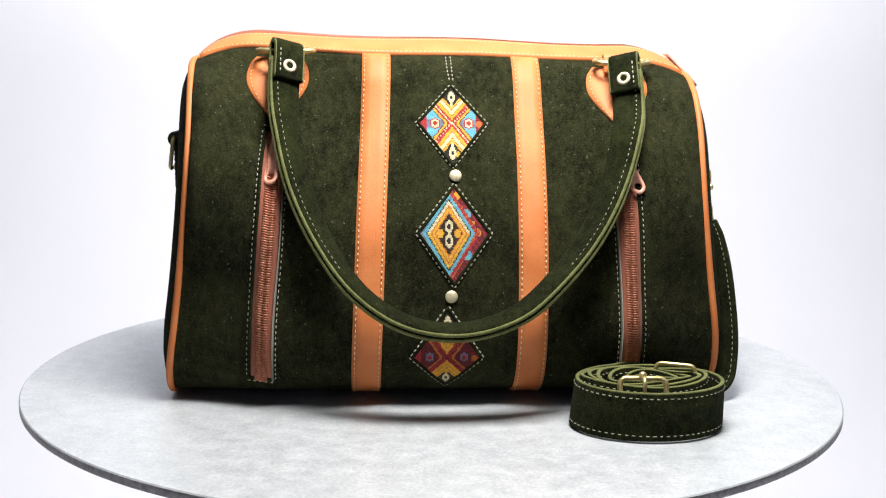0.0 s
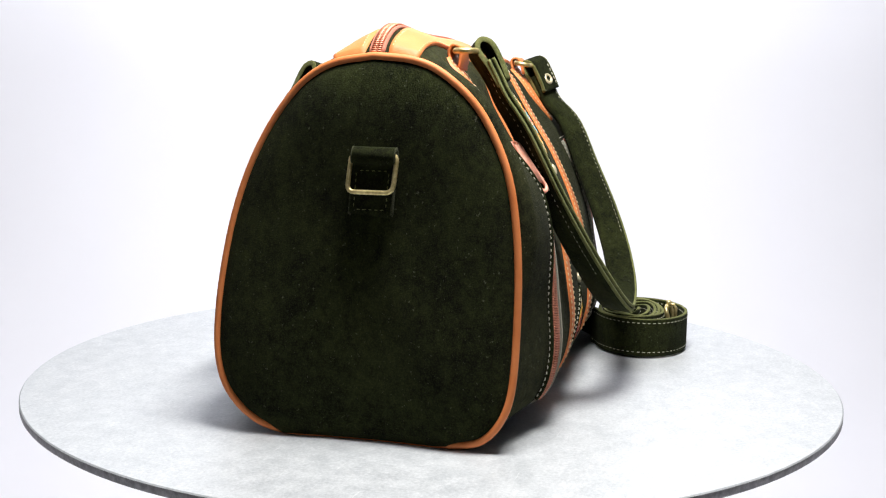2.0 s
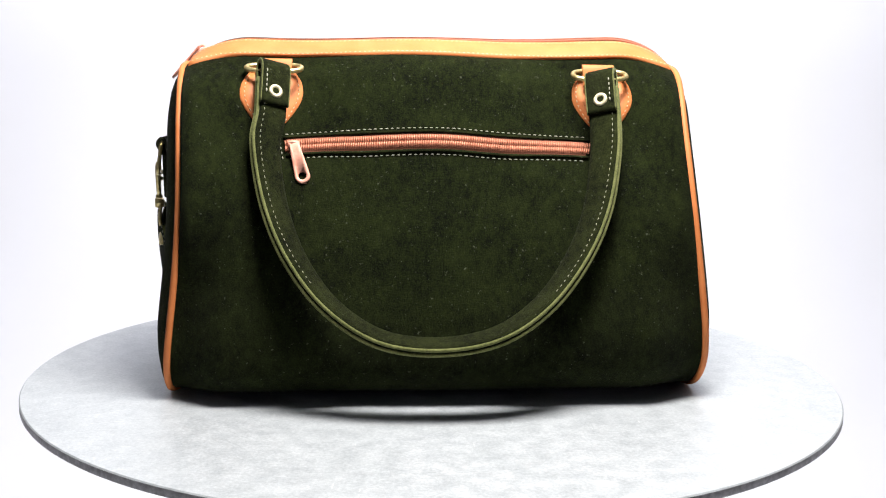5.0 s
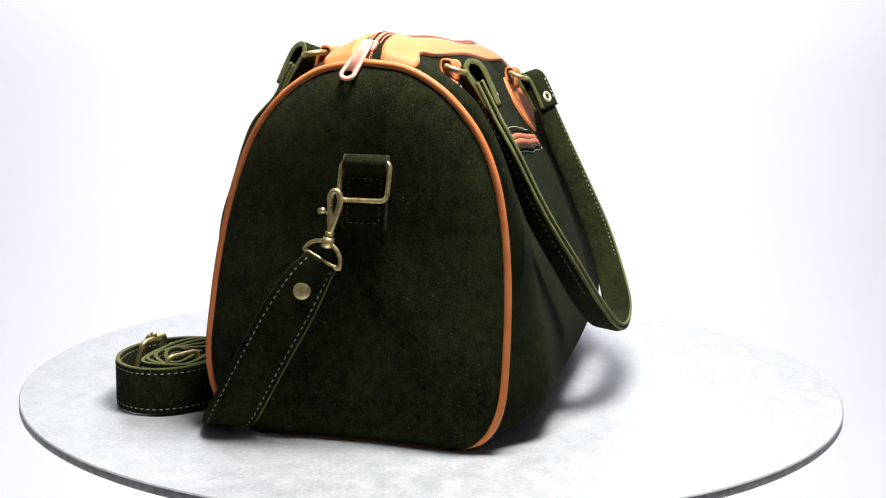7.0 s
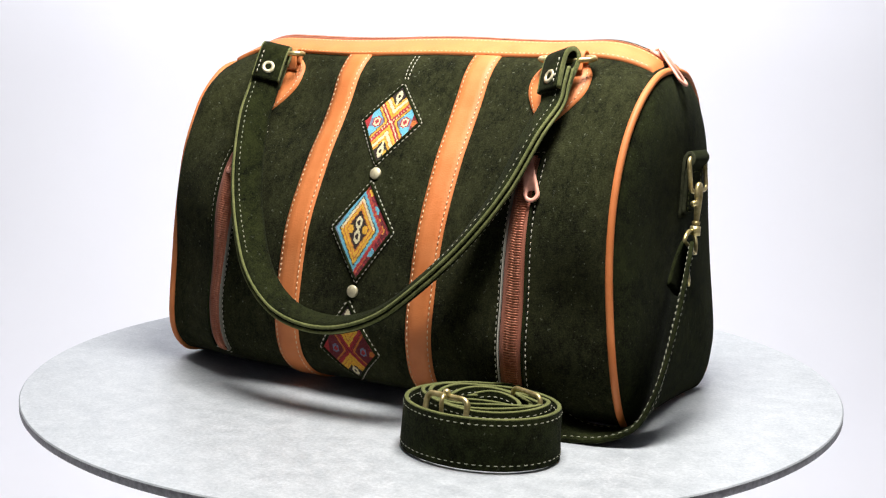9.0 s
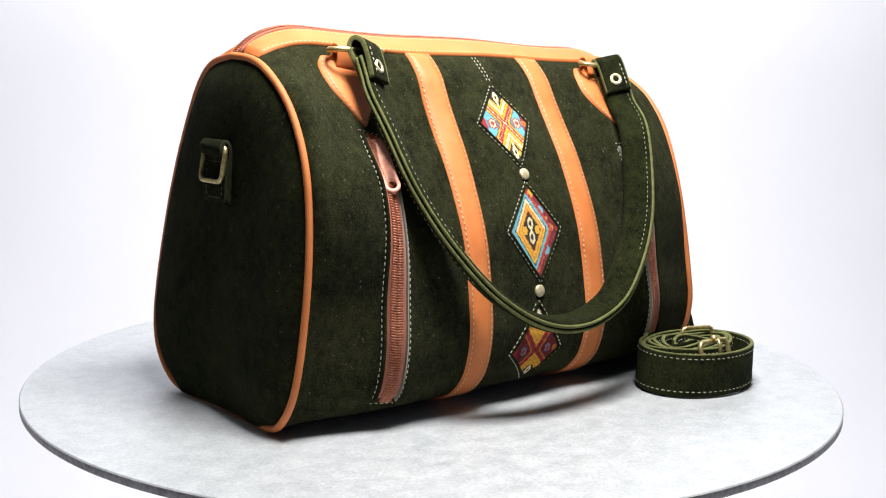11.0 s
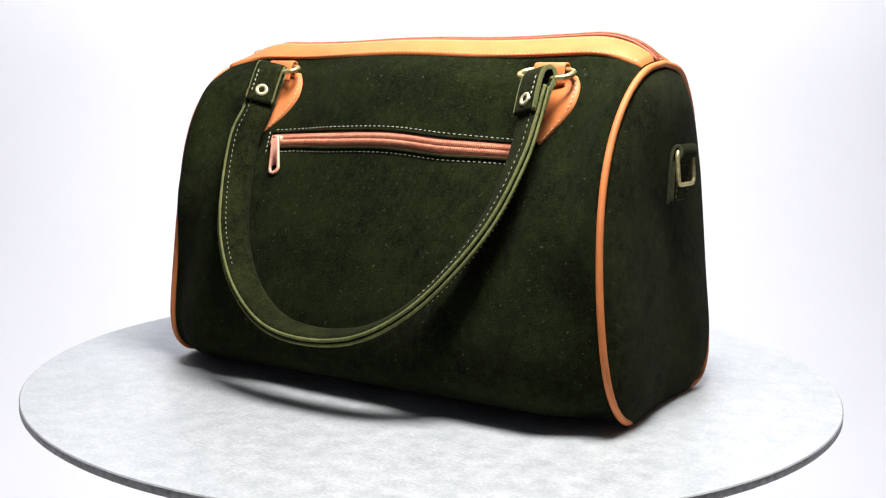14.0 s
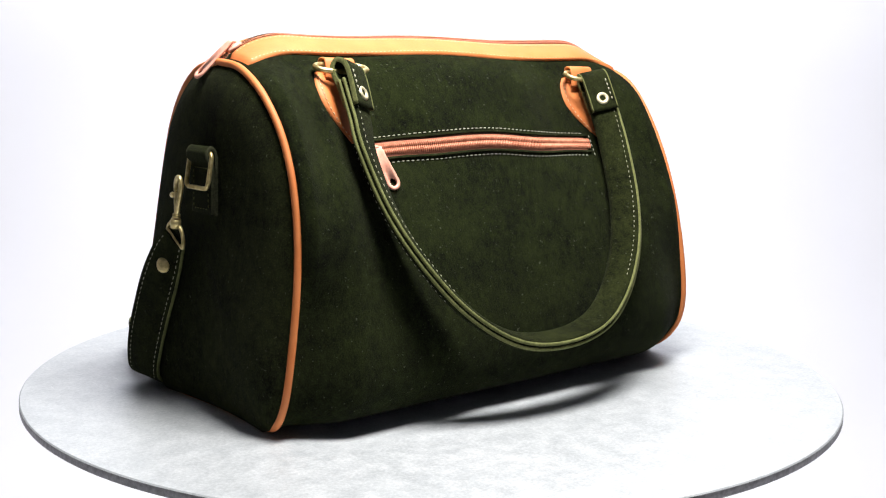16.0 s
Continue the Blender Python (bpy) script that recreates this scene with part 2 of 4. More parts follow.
def turntable():
    base = tagged(new("pedestal"), "round grey steel pedestal standing on white paper", "pedestal")
    b = Build()
    n = 48
    ring = lambda r, z: [(r * math.cos(2 * math.pi * i / n), r * math.sin(2 * math.pi * i / n), z) for i in range(n)]
    b.loft([ring(0.115, PAPER_Z), ring(0.12, PAPER_Z + 0.004), ring(0.12, -0.10), ring(0.11, -0.095)])
    part("housing", b, STEEL, base)
    b = Build()
    b.loft([ring(0.03, -0.096), ring(0.03, -0.0065)])
    part("spindle", b, STEEL, base)
    top = tagged(new("turntable"), "round mottled galvanised metal turntable plate", "turntable")
    b = Build()
    n = 160
    b.loft([ring(r, z) for r, z in ((0.02, 0.0), (0.1, 0.0), (0.2, 0.0), (0.2992, 0.0), (TABLE_R, -0.0008))])
    b.face(range(0, n))
    part("plate", b, DISC, top, smooth=False)
    b = Build()
    b.loft([ring(TABLE_R, -0.0008), ring(TABLE_R, -0.0052), ring(TABLE_R - 0.001, -0.006), ring(0.02, -0.006)], caps=False)
    part("rim", b, RIM, top, "dull grey cut edge")
    return top


# ---------------------------------------------------------------- the handbag's body surface
# the seam round each end as (y, z) from the middle of the bottom to the top: (end, front or back)
END = {(-1, -1): [(.0035, .0015), (-.0415, .0015), (-.0617, .0040), (-.0718, .0096), (-.0796, .0197), (-.0843, .0330), (-.0861, .0520), (-.0864, .0780), (-.0859, .1060), (-.0834, .1350),
                  (-.0782, .1630), (-.0687, .1870), (-.0560, .2070), (-.0370, .2236), (-.0200, .2305), (.0035, .2328)],
       (-1, 1): [(.0035, .0015), (.0485, .0015), (.0662, .0040), (.0785, .0096), (.0899, .0197), (.0980, .0330), (.1023, .0520), (.1024, .0780), (.0995, .1060), (.0940, .1350),
                 (.0850, .1630), (.0731, .1870), (.0585, .2075), (.0435, .2212), (.0270, .2290), (.0035, .2328)],
       (1, -1): [(.0145, .0015), (-.0345, .0015), (-.0565, .0040), (-.0668, .0096), (-.0760, .0197), (-.0815, .0330), (-.0844, .0520), (-.0830, .0780), (-.0801, .1060), (-.0748, .1350),
                 (-.0665, .1630), (-.0553, .1870), (-.0410, .2052), (-.0260, .2172), (-.0090, .2252), (.0145, .2286)],
       (1, 1): [(.0145, .0015), (.0605, .0015), (.0815, .0040), (.0918, .0096), (.0983, .0197), (.1016, .0330), (.1026, .0520), (.1025, .0780), (.1014, .1060), (.0984, .1350),
                (.0927, .1630), (.0827, .1870), (.0690, .2052), (.0550, .2172), (.0375, .2258), (.0145, .2286)]}
FRONT_HALF = [(0, .0015), (.048, .0015), (.069, .003), (.087, .009), (.100, .020), (.107, .034), (.110, .055), (.107, .08), (.1005, .113), (.0925, .14),
              (.082, .165), (.068, .188), (.053, .212), (.042, .226), (.0265, .2385), (0, .2505)]
BACK_HALF = [(0, .0015), (.053, .0015), (.076, .003), (.096, .009), (.109, .020), (.114, .034), (.1135, .055), (.106, .08), (.093, .113), (.0805, .14),
             (.069, .165), (.059, .188), (.048, .212), (.040, .2255), (.0262, .2375), (0, .2505)]
MID_Y = 0.008
NV, NS = 90, 201


def smooth(x):
    x = np.clip(x, 0, 1)
    return x * x * (3 - 2 * x)


def end_x(z):
    """Half length of the bag at height z."""
    return np.interp(z, (0, .03, .06, .085, .115, .15, .19, .232), (.1892, .1882, .1845, .1805, .1770, .1748, .1746, .1768))


# how the seam of each end lies along the bag: a constant, then terms in height and depth
SEAM = {-1: (.1673, -.0077, .0089, .0038, .0040, .0018, .0123), 1: (.1666, -.0045, .0140, .0050, -.0020, -.0036, .0119)}


def seam_x(sgn, y, z):
    q, v = (np.asarray(z) - .115) / .115, (np.asarray(y) - .008) / .1
    k = SEAM[sgn]
    return k[0] + k[1] * q + k[2] * q ** 2 + k[3] * q ** 3 + k[4] * q ** 4 + k[5] * v + k[6] * v ** 2


PUFF = {(-1, -1): 0.0080, (-1, 1): 0.0085, (1, -1): 0.0040, (1, 1): 0.0135}
# how far the suede sinks in below the mouth near the handle tabs: (end, front or back)
HOLLOW = {(-1, -1): 0.0085, (1, -1): 0.0, (-1, 1): 0.0075, (1, 1): 0.0080}


def make_grid(side):
    mid = spline(FRONT_HALF if side < 0 else BACK_HALF, NV) * np.array((side, 1.0)) + np.array((MID_Y, 0))
    left, right = spline(END[(-1, side)], NV), spline(END[(1, side)], NV)
    high = smooth((np.arange(NV) / (NV - 1) - 0.80) / 0.1)
    rows = []
    for s in np.linspace(-1, 1, NS):
        w = smooth((1 - abs(s)) / (0.42 if side < 0 else 0.26))
        steep = 1 - (1 - np.clip((1 - abs(s)) / 0.18, 0, 1)) ** 2.2
        rise = smooth((mid[:, 1] - 0.08) / 0.07)
        wt = 1 - (1 - np.clip((1 - abs(s)) / 0.26, 0, 1)) ** 2.0
        k = (w * (1 - rise) + steep * rise) * (1 - high) + wt * high
        # the bag leans from end to end, and swells towards its middle
        P = left * (1 - s) / 2 + right * (1 + s) / 2 + (mid - (left + right) / 2) * k[:, None]
        y, z = P[:, 0], P[:, 1] + high * wt * 0.0008 * math.sin(7 * s + 1)
        y = MID_Y + (y - MID_Y) * (1 + 0.006 * math.sin(5 * s + 2 * side) * w)
        # the suede puffs out beside the piping
        puff = PUFF[(-1 if s < 0 else 1, side)] * min(1, (1 - abs(s)) / 0.05) ** 0.5 * (1 - smooth((0.82 - abs(s)) / 0.26))
        y = y + side * puff * smooth((z - 0.07) / 0.07) * (1 - smooth((z - 0.205) / 0.035))
        hollow = HOLLOW[(-1 if s < 0 else 1, side)] * smooth((abs(s) - 0.25) / 0.25) * (1 - smooth((abs(s) - 0.80) / 0.16))
        y = y - side * hollow * smooth((z - 0.148) / 0.04) * (1 - smooth((z - 0.226) / 0.018))
        if side < 0:
            # shallow dents beside the middle of the front
            dent = 0.0068 * math.exp(-((s + 0.36) / 0.22) ** 2) + 0.0034 * math.exp(-((s - 0.36) / 0.20) ** 2)
            y = y + dent * smooth((z - 0.105) / 0.06) * (1 - smooth((z - 0.200) / 0.035))
        fade = smooth((abs(s) - 0.7) / 0.3)
        rows.append(np.stack([s * (end_x(z) * (1 - fade) + seam_x(-1 if s < 0 else 1, y, z) * fade), y, z], 1))
    return np.array(rows)


GRID = {-1: make_grid(-1), 1: make_grid(1)}
NORM = {}
for _side, _g in GRID.items():
    _n = np.cross(np.gradient(_g, axis=0), np.gradient(_g, axis=1))
    _n /= np.linalg.norm(_n, axis=2, keepdims=True) + 1e-12
    _n *= np.sign((_n * (_g - np.array((0, MID_Y, 0.1)))).sum(2, keepdims=True))
    NORM[_side] = _n


def at_sv(side, s, v):
    """Point and normal of the body at s (-1..1 along the length) and v (0 bottom seam .. 1 top ridge)."""
    a, c = np.clip((s + 1) / 2 * (NS - 1), 0, NS - 1.001), np.clip(v * (NV - 1), 0, NV - 1.001)
    i, j = int(a), int(c)
    u, w = a - i, c - j
    out = []
    for A in (GRID[side], NORM[side]):
        out.append(A[i, j] * (1 - u) * (1 - w) + A[i + 1, j] * u * (1 - w) + A[i, j + 1] * (1 - u) * w + A[i + 1, j + 1] * u * w)
    return out[0], out[1] / (np.linalg.norm(out[1]) + 1e-12)


def at_xz(side, x, z):
    """Point and normal of the body's front (-1) or back (1) at x along its length and height z."""
    s = np.clip(x / end_x(z), -1, 1)
    a = (s + 1) / 2 * (NS - 1)
    i = int(min(a, NS - 1.001))
    col = GRID[side][i, :, 2] * (1 - a + i) + GRID[side][i + 1, :, 2] * (a - i)
    k = NV // 10
    v = np.interp(z, col[k:], np.arange(k, NV)) / (NV - 1)
    return at_sv(side, s, v)


def sheet(b, fn, nu, nv, thick, mat=0):
    """A thin piece laid on a surface: fn(u, v) gives point and normal for u, v in 0..1."""
    us = np.concatenate([[0], np.linspace(0.02, 0.98, nu), [1]])
    vs = np.concatenate([[0], np.linspace(0.01, 0.99, nv), [1]])
    top = []
    for iu, u in enumerate(us):
        row = []
        for iv, v in enumerate(vs):
            p, n = fn(u, v)
            edge = iu in (0, len(us) - 1) or iv in (0, len(vs) - 1)
            row.append(np.asarray(p) + np.asarray(n) * (-0.0006 if edge else thick))
        top.append(row)
    b.loft(top, closed_ring=False, mat=mat)


def on_path(side, pts, off=0.0, n=60):
    """A path on the body through (x, z) points: positions and normals."""
    P, N = [], []
    for x, z in spline(pts, n):
        p, q = at_xz(side, x, z)
        P.append(p + q * off)
        N.append(q)
    return np.array(P), np.array(N)


# ---------------------------------------------------------------- the handbag
def pull_tab(b, top, down, out, length=0.03, width=0.0085, thick=0.0016):
    """A flat metal tag with a hole near its lower end."""
    down, out = np.array(down, float), np.array(out, float)
    down /= np.linalg.norm(down)
    out = out - (out @ down) * down
    out /= np.linalg.norm(out)
    w = np.cross(down, out)
    outline, hole = [], []
    n = 28
    cz = length - width * 0.62
    for i in range(n):
        a = 2 * math.pi * i / n
        c, s = math.cos(a), math.sin(a)
        if s >= 0:
            outline.append((width * 0.62 * c, cz + width * 0.62 * s))
        else:
            k = min(1.0, -s * 1.6)
            outline.append((width * (0.62 - 0.22 * k) * (1 if c > 0 else -1) * min(1, abs(c) * 3), cz - k * cz))
        hole.append((width * 0.33 * c, cz + width * 0.33 * s))
    P = lambda q, h: np.array(top) + w * q[0] + down * q[1] + out * h
    shrink = lambda q: (q[0] * 0.86, cz + (q[1] - cz) * 0.95)
    b.loft([[P(q, 0.0) for q in hole], [P(q, 0.0) for q in outline], [P(q, thick * 0.7) for q in outline], [P(shrink(q), thick) for q in outline], [P(q, thick) for q in hole]],
           closed_path=True, caps=False)


def slider_body(b, at, along, out, size=0.0085):
    along, out = np.array(along, float), np.array(out, float)
    along /= np.linalg.norm(along)
    w = np.cross(along, out)
    w /= np.linalg.norm(w)
    rings = []
    for t, wd, h in ((-0.5, 0.3, 0.4), (-0.42, 0.42, 0.9), (0.0, 0.40, 1.1), (0.42, 0.34, 0.9), (0.5, 0.24, 0.4)):
        c = np.array(at) + along * size * t
        rings.append([c + w * size * wd, c + w * size * wd * 0.8 + out * 0.0022 * h, c - w * size * wd * 0.8 + out * 0.0022 * h, c - w * size * wd])
    b.loft(rings)
    arch = [np.array(at) + along * size * 0.32 * math.cos(a) + out * (0.0018 + 0.0026 * math.sin(a)) for a in np.linspace(0, math.pi, 9)]
    tube(b, arch, 0.0009, 6)


def zipper(bag, side, pts, name, pull_at, pull_tip, pull_out, half=0.0072, lined=0, stitch_half=0.0098):
    """A zip set into the suede along (x, z) points: tape, coil of teeth, lining, slider and tag."""
    P, N = on_path(side, pts, 0.0, 60)
    T = tangents(P)
    W = np.cross(T, N)
    b = Build()
    fn = lambda u, v: (lambda i: (P[i] + W[i] * (u - 0.5) * 2 * half, N[i]))(int(round(v * 59)))
    sheet(b, fn, 4, 58, 0.0009)
    tape = part(name, b, TAPE, bag, "copper-brown zip set into the suede")
    b = Build()
    Q = resample(P, 0.0016)
    d = tangents(Q)
    NN = np.stack([np.interp(np.linspace(0, 59, len(Q)), np.arange(60), N[:, i]) for i in range(3)], 1)
    for q, t, n in zip(Q, d, NN):
        w = np.cross(t, n)
        for k in (-1, 1):
            c = q + n * 0.0016
            a0, a1 = c + w * k * 0.0043 - t * 0.0004 * k, c - w * k * 0.0002 + t * 0.0004
            r = 0.00062
            b.loft([[a0 + t * r, a0 + n * r, a0 - t * r, a0 - n * r], [(a0 + a1) / 2 + t * r + n * .0004, (a0 + a1) / 2 + n * (r + .0004), (a0 + a1) / 2 - t * r + n * .0004, (a0 + a1) / 2 - n * r],
                    [a1 + t * r, a1 + n * r, a1 - t * r, a1 - n * r]])
    part("teeth", b, TEETH, tape, "row of copper-coloured zip teeth", kind="stuff")
    for k in (-1, 1):
        b = Build()
        Pe = P + W * k * (half + 0.0007) + N * 0.0010
        sweep(b, Pe, W, rounded(0.0010 if lined == k else 0.0019, 0.0026, 0.0005))
        part("zip_edge", b, LINING if lined == k else SUEDE, tape, "pale lining edge" if lined == k else "folded suede edge")
    b = Build()
    for k in (-1, 1):
        stitches(b, P + W * k * stitch_half + N * 0.0004, N, 0.0023, 0.0016, 0.00036)
    for e, sgn in ((0, -1), (59, 1)):
        c = P[e] + T[e] * sgn * 0.003
        stitches(b, np.array([c + W[e] * stitch_half * t for t in np.linspace(-1, 1, 8)]) + N[e] * 0.0004, np.array([N[e]] * 8), 0.0023, 0.0016, 0.00036)
    part("stitching", b, WHITE_THREAD, tape, "cream thread stitching", kind="stuff")
    i = int(pull_at * 59)
    b = Build()
    slider_body(b, P[i] + N[i] * 0.0018, T[i], N[i])
    part("slider", b, PULL, tape, "rose-copper zip slider")
    b = Build()
    top = P[i] + N[i] * 0.0050
    hang = np.array(pull_tip) - top
    pull_tab(b, top, hang, pull_out, np.linalg.norm(hang) + 0.0015)
    part("pull_tab", b, PULL, tape, "rose-copper zip tag with a round hole")
    return tape


def yarn_colour(kind, a, b):
    """Colour number of the woven motif at (a, b), each -1..1 over the diamond's width and height."""
    DARK, RED, YEL, CRM, BLU, ORA, MAR, GRB = range(8)
    fa, fb = abs(a), abs(b)
    near = lambda x, y, r: (a - x) ** 2 + ((b - y) * 1.2) ** 2 < r * r
    if kind == "rings":
        a2 = a + 0.15
        r = abs(a2) * 1.15 + fb
        if r < 0.46:
            if abs(math.hypot(a2 * 1.15, fb - 0.15) - 0.095) < 0.036 or (abs(a2) < 0.04 and fb < 0.05):
                return CRM
            if math.hypot(abs(a2) - 0.24, b) < 0.095:
                return YEL
            return DARK if r < 0.42 else ORA
        for lim, c in ((0.56, YEL), (0.60, ORA), (0.70, CRM if b > 0 else YEL), (0.735, DARK), (0.85, BLU)):
            if r < lim:
                return c
        if a2 < 0:
            return GRB if r < 0.95 else BLU
        if r < 1.0:
            return RED if int((a - b) * 26) % 4 else ORA
        if near(0.34, 0.40, 0.13) or near(0.36, -0.42, 0.13):
            return BLU if not near(0.35, 0.40, 0.04) else GRB
        if near(0.64, 0.02, 0.11) or near(0.10, 0.80, 0.10) or near(0.52, 0.22, 0.06):
            return ORA if near(0.66, 0.05, 0.05) else YEL
        return MAR if (int(a * 30) + int(b * 30)) % 5 else RED
    k = fa - fb
    dim = kind == "dark_cross"
    pale = YEL if dim else CRM
    if k < 0:
        k = -k
        # nested chevrons above and below the crossing
        for lim, c in ((0.075, RED), (0.185, YEL), (0.215, ORA), (0.335, pale), (0.365, ORA), (0.43, YEL)):
            if k < lim:
                return c
        y = fb - 0.70
        if abs(math.hypot(a * 1.5, y) - 0.105) < 0.045:
            return CRM
        if near(0.16, -0.74, 0.085) and not dim:
            return YEL
        return DARK if fb > 0.58 else (pale if fa < 0.045 else DARK)
    for lim, c in ((0.085, RED if int((a + b) * 24) % 3 else (pale if not dim else MAR)), (0.115, MAR), (0.195, ORA if dim else YEL), (0.225, MAR)):
        if k < lim:
            return c
    q = math.hypot((fa - 0.50) * 1.05, b * 1.15)
    if q < 0.065:
        return RED
    if q < 0.125:
        return CRM if not dim else GRB
    if q < 0.155:
        return RED if not dim else MAR
    if a > 0.70:
        return ORA if near(0.80, -0.02, 0.10) else MAR if (int(a * 40) + int(b * 40)) % 3 else RED
    if a < -0.74:
        return RED
    if dim:
        return MAR
    return BLU if fb > 0.10 else GRB


def diamond(bag, cx, z_top, z_side, z_bot, half, kind, label):
    """An embroidered diamond let into the suede, with a stitched border and a folded edge."""
    fn = lambda a, c: at_xz(-1, cx + a * half, z_side + (c * (z_top - z_side) if c > 0 else c * (z_side - z_bot)))
    b = Build()
    cells_u, cells_v = 56, 70
    for i in range(cells_u):
        for j in range(cells_v):
            a, c = (i + 0.5) / cells_u * 2 - 1, (j + 0.5) / cells_v * 2 - 1
            if abs(a) + abs(c) > 0.97:
                continue
            da, dc = 0.98 / cells_u, 0.98 / cells_v
            p, n = fn(a, c)
            sx, _ = fn(a + da, c)
            sz, _ = fn(a, c + dc)
            ex, ez = sx - p, sz - p
            h = 0.0011 + 0.00012 * math.sin(i * 12.7 + j * 7.3)
            lean = ex * (0.45 if (i + j) % 2 else -0.45)
            v0 = b.add([p - ex - ez + n * .0007, p + ex - ez + n * .0007, p + ex + ez + n * .0007, p - ex + ez + n * .0007, p + n * h - ez * .55 - lean, p + n * h + ez * .55 + lean])
            m = yarn_colour(kind, a, c)
            for f in ((0, 1, 4), (1, 2, 5, 4), (2, 3, 5), (3, 0, 4, 5)):
                b.face([v0 + k for k in f], m)
    patch = part("embroidered_diamond", b, EMBROIDERY, bag, label, smooth=False)
    corners = [(0, 1), (1, 0), (0, -1), (-1, 0)]
    loop = [(a0 + (a1 - a0) * t, c0 + (c1 - c0) * t) for (a0, c0), (a1, c1) in zip(corners, corners[1:] + corners[:1]) for t in np.linspace(0, 1, 14, endpoint=False)]
    b = Build()
    P, N = zip(*(fn(a, c) for a, c in loop))
    P, N = np.array(P) + np.array(N) * 0.0006, np.array(N)
    sweep(b, P, np.cross(tangents(P, True), N), rounded(0.0022, 0.0022, 0.0009), closed=True)
    part("folded_edge", b, SUEDE, patch, "dark folded suede edge")
    b = Build()
    Q, M = zip(*(fn(a * 1.09, c * 1.07) for a, c in loop + loop[:1]))
    stitches(b, np.array(Q) + np.array(M) * 0.0005, np.array(M), 0.0023, 0.0014, 0.00046)
    part("stitching", b, WHITE_THREAD, patch, "cream thread stitching", kind="stuff")
    return patch


def stripe(bag, top, bottom, width):
    """A tan leather band from the top trim down the front and under the bag; x at the top and the bottom."""
    xs = lambda v: top + (bottom - top) * smooth((0.88 - v) / 0.6)
    s_of = lambda x, v: x / end_x(at_sv(-1, 0, v)[0][2])
    fn = lambda u, v: at_sv(-1, s_of(xs(v0(v)) + (u - 0.5) * width, v0(v)), v0(v))
    v0 = lambda v: 0.10 + v * (0.934 - 0.10)
    b = Build()
    sheet(b, fn, 4, 60, 0.0013)
    ob = part("leather_stripe", b, TAN, bag, "tan leather stripe stitched down the front")
    b = Build()
    for u in (0.10, 0.90):
        P, N = zip(*(fn(u, v) for v in np.linspace(0.01, 0.99, 60)))
        stitches(b, np.array(P) + np.array(N) * 0.0014, np.array(N), 0.0024, 0.0015, 0.00040)
    part("stitching", b, GOLD_THREAD, ob, "cream thread stitching", kind="stuff")


def top_trim(bag, side):
    """A tan leather band along the mouth of the bag, one on each side of the zip."""
    lower = lambda s: 0.926 + 0.004 * math.sin(4 * s + side)
    fn = lambda u, v: at_sv(side, (v * 2 - 1) * 0.985, lower(v * 2 - 1) + u * (0.982 - lower(v * 2 - 1)))
    b = Build()
    sheet(b, fn, 8, 120, 0.0022)
    ob = part("top_trim", b, TAN, bag, "tan leather band along the zipped mouth")
    b = Build()
    for u in (0.10, 0.9):
        P, N = zip(*(fn(u, v) for v in np.linspace(0.012, 0.988, 120)))
        stitches(b, np.array(P) + np.array(N) * 0.0019, np.array(N))
    part("stitching", b, GOLD_THREAD, ob, "cream thread stitching", kind="stuff")


def mouth_zip(bag):
    P = np.array([at_sv(-1, s, 1.0)[0] + np.array((0, 0, -0.0018 - 0.0012 * s)) for s in np.linspace(-0.985, 0.985, 100)])
    N = np.array([(0, 0, 1.0)] * 100)
    b = Build()
    sweep(b, P, np.array([(0, 1.0, 0)] * 100), rounded(0.010, 0.0022, 0.0009))
    tape = part("mouth_zip", b, TAPE, bag, "copper-brown zip closing the mouth")
    b = Build()
    Q = resample(P, 0.0017)
    d = tangents(Q)
    for q, t in zip(Q, d):
        w = np.array((0, 1.0, 0))
        n = np.cross(t, w)
        for k in (-1, 1):
            c = q + n * 0.0016
            a0, a1 = c + w * k * 0.0032, c - w * k * 0.0003
            r = 0.00066
            b.loft([[a0 + t * r, a0 + n * r, a0 - t * r, a0 - n * r], [a1 + t * r, a1 + n * r * 1.5, a1 - t * r, a1 - n * r]])
    part("teeth", b, TEETH, tape, "row of copper-coloured zip teeth", kind="stuff")
    b = Build()
    i = 96
    T = tangents(P)[i]
    n = np.cross(T, (0, 1.0, 0))
    slider_body(b, P[i] + n * 0.002, T, n, 0.011)
    part("slider", b, PULL, tape, "rose-copper zip slider")
    b = Build()
    top = P[i] + n * 0.006 - T * 0.001
    pull_tab(b, top, tuple(np.array((0.1860, 0.0075, 0.2235)) - top), (0.8, 0.0, 0.6), 0.033, 0.0086)
    part("pull_tab", b, PULL, tape, "rose-copper zip tag with a round hole")


def end_ring(sgn, n=120):
    """The seam between body and end panel."""
    f, k = spline(END[(sgn, -1)], n // 2 + 1), spline(END[(sgn, 1)], n // 2 + 1)
    loop = np.concatenate([f, k[-2:0:-1]])
    return np.stack([sgn * seam_x(sgn, loop[:, 0], loop[:, 1]), loop[:, 0], loop[:, 1]], 1)


BULGE = {-1: 0.0115, 1: 0.0130}
HUB = {-1: np.array((-0.1775, 0.0080, 0.115)), 1: np.array((0.1775, 0.0105, 0.115))}


def swell(sgn, k):
    """How far the end panel stands out at k, from 0 in its middle to 1 at the seam."""
    return sgn * BULGE[sgn] * (1 - k ** 9.0)


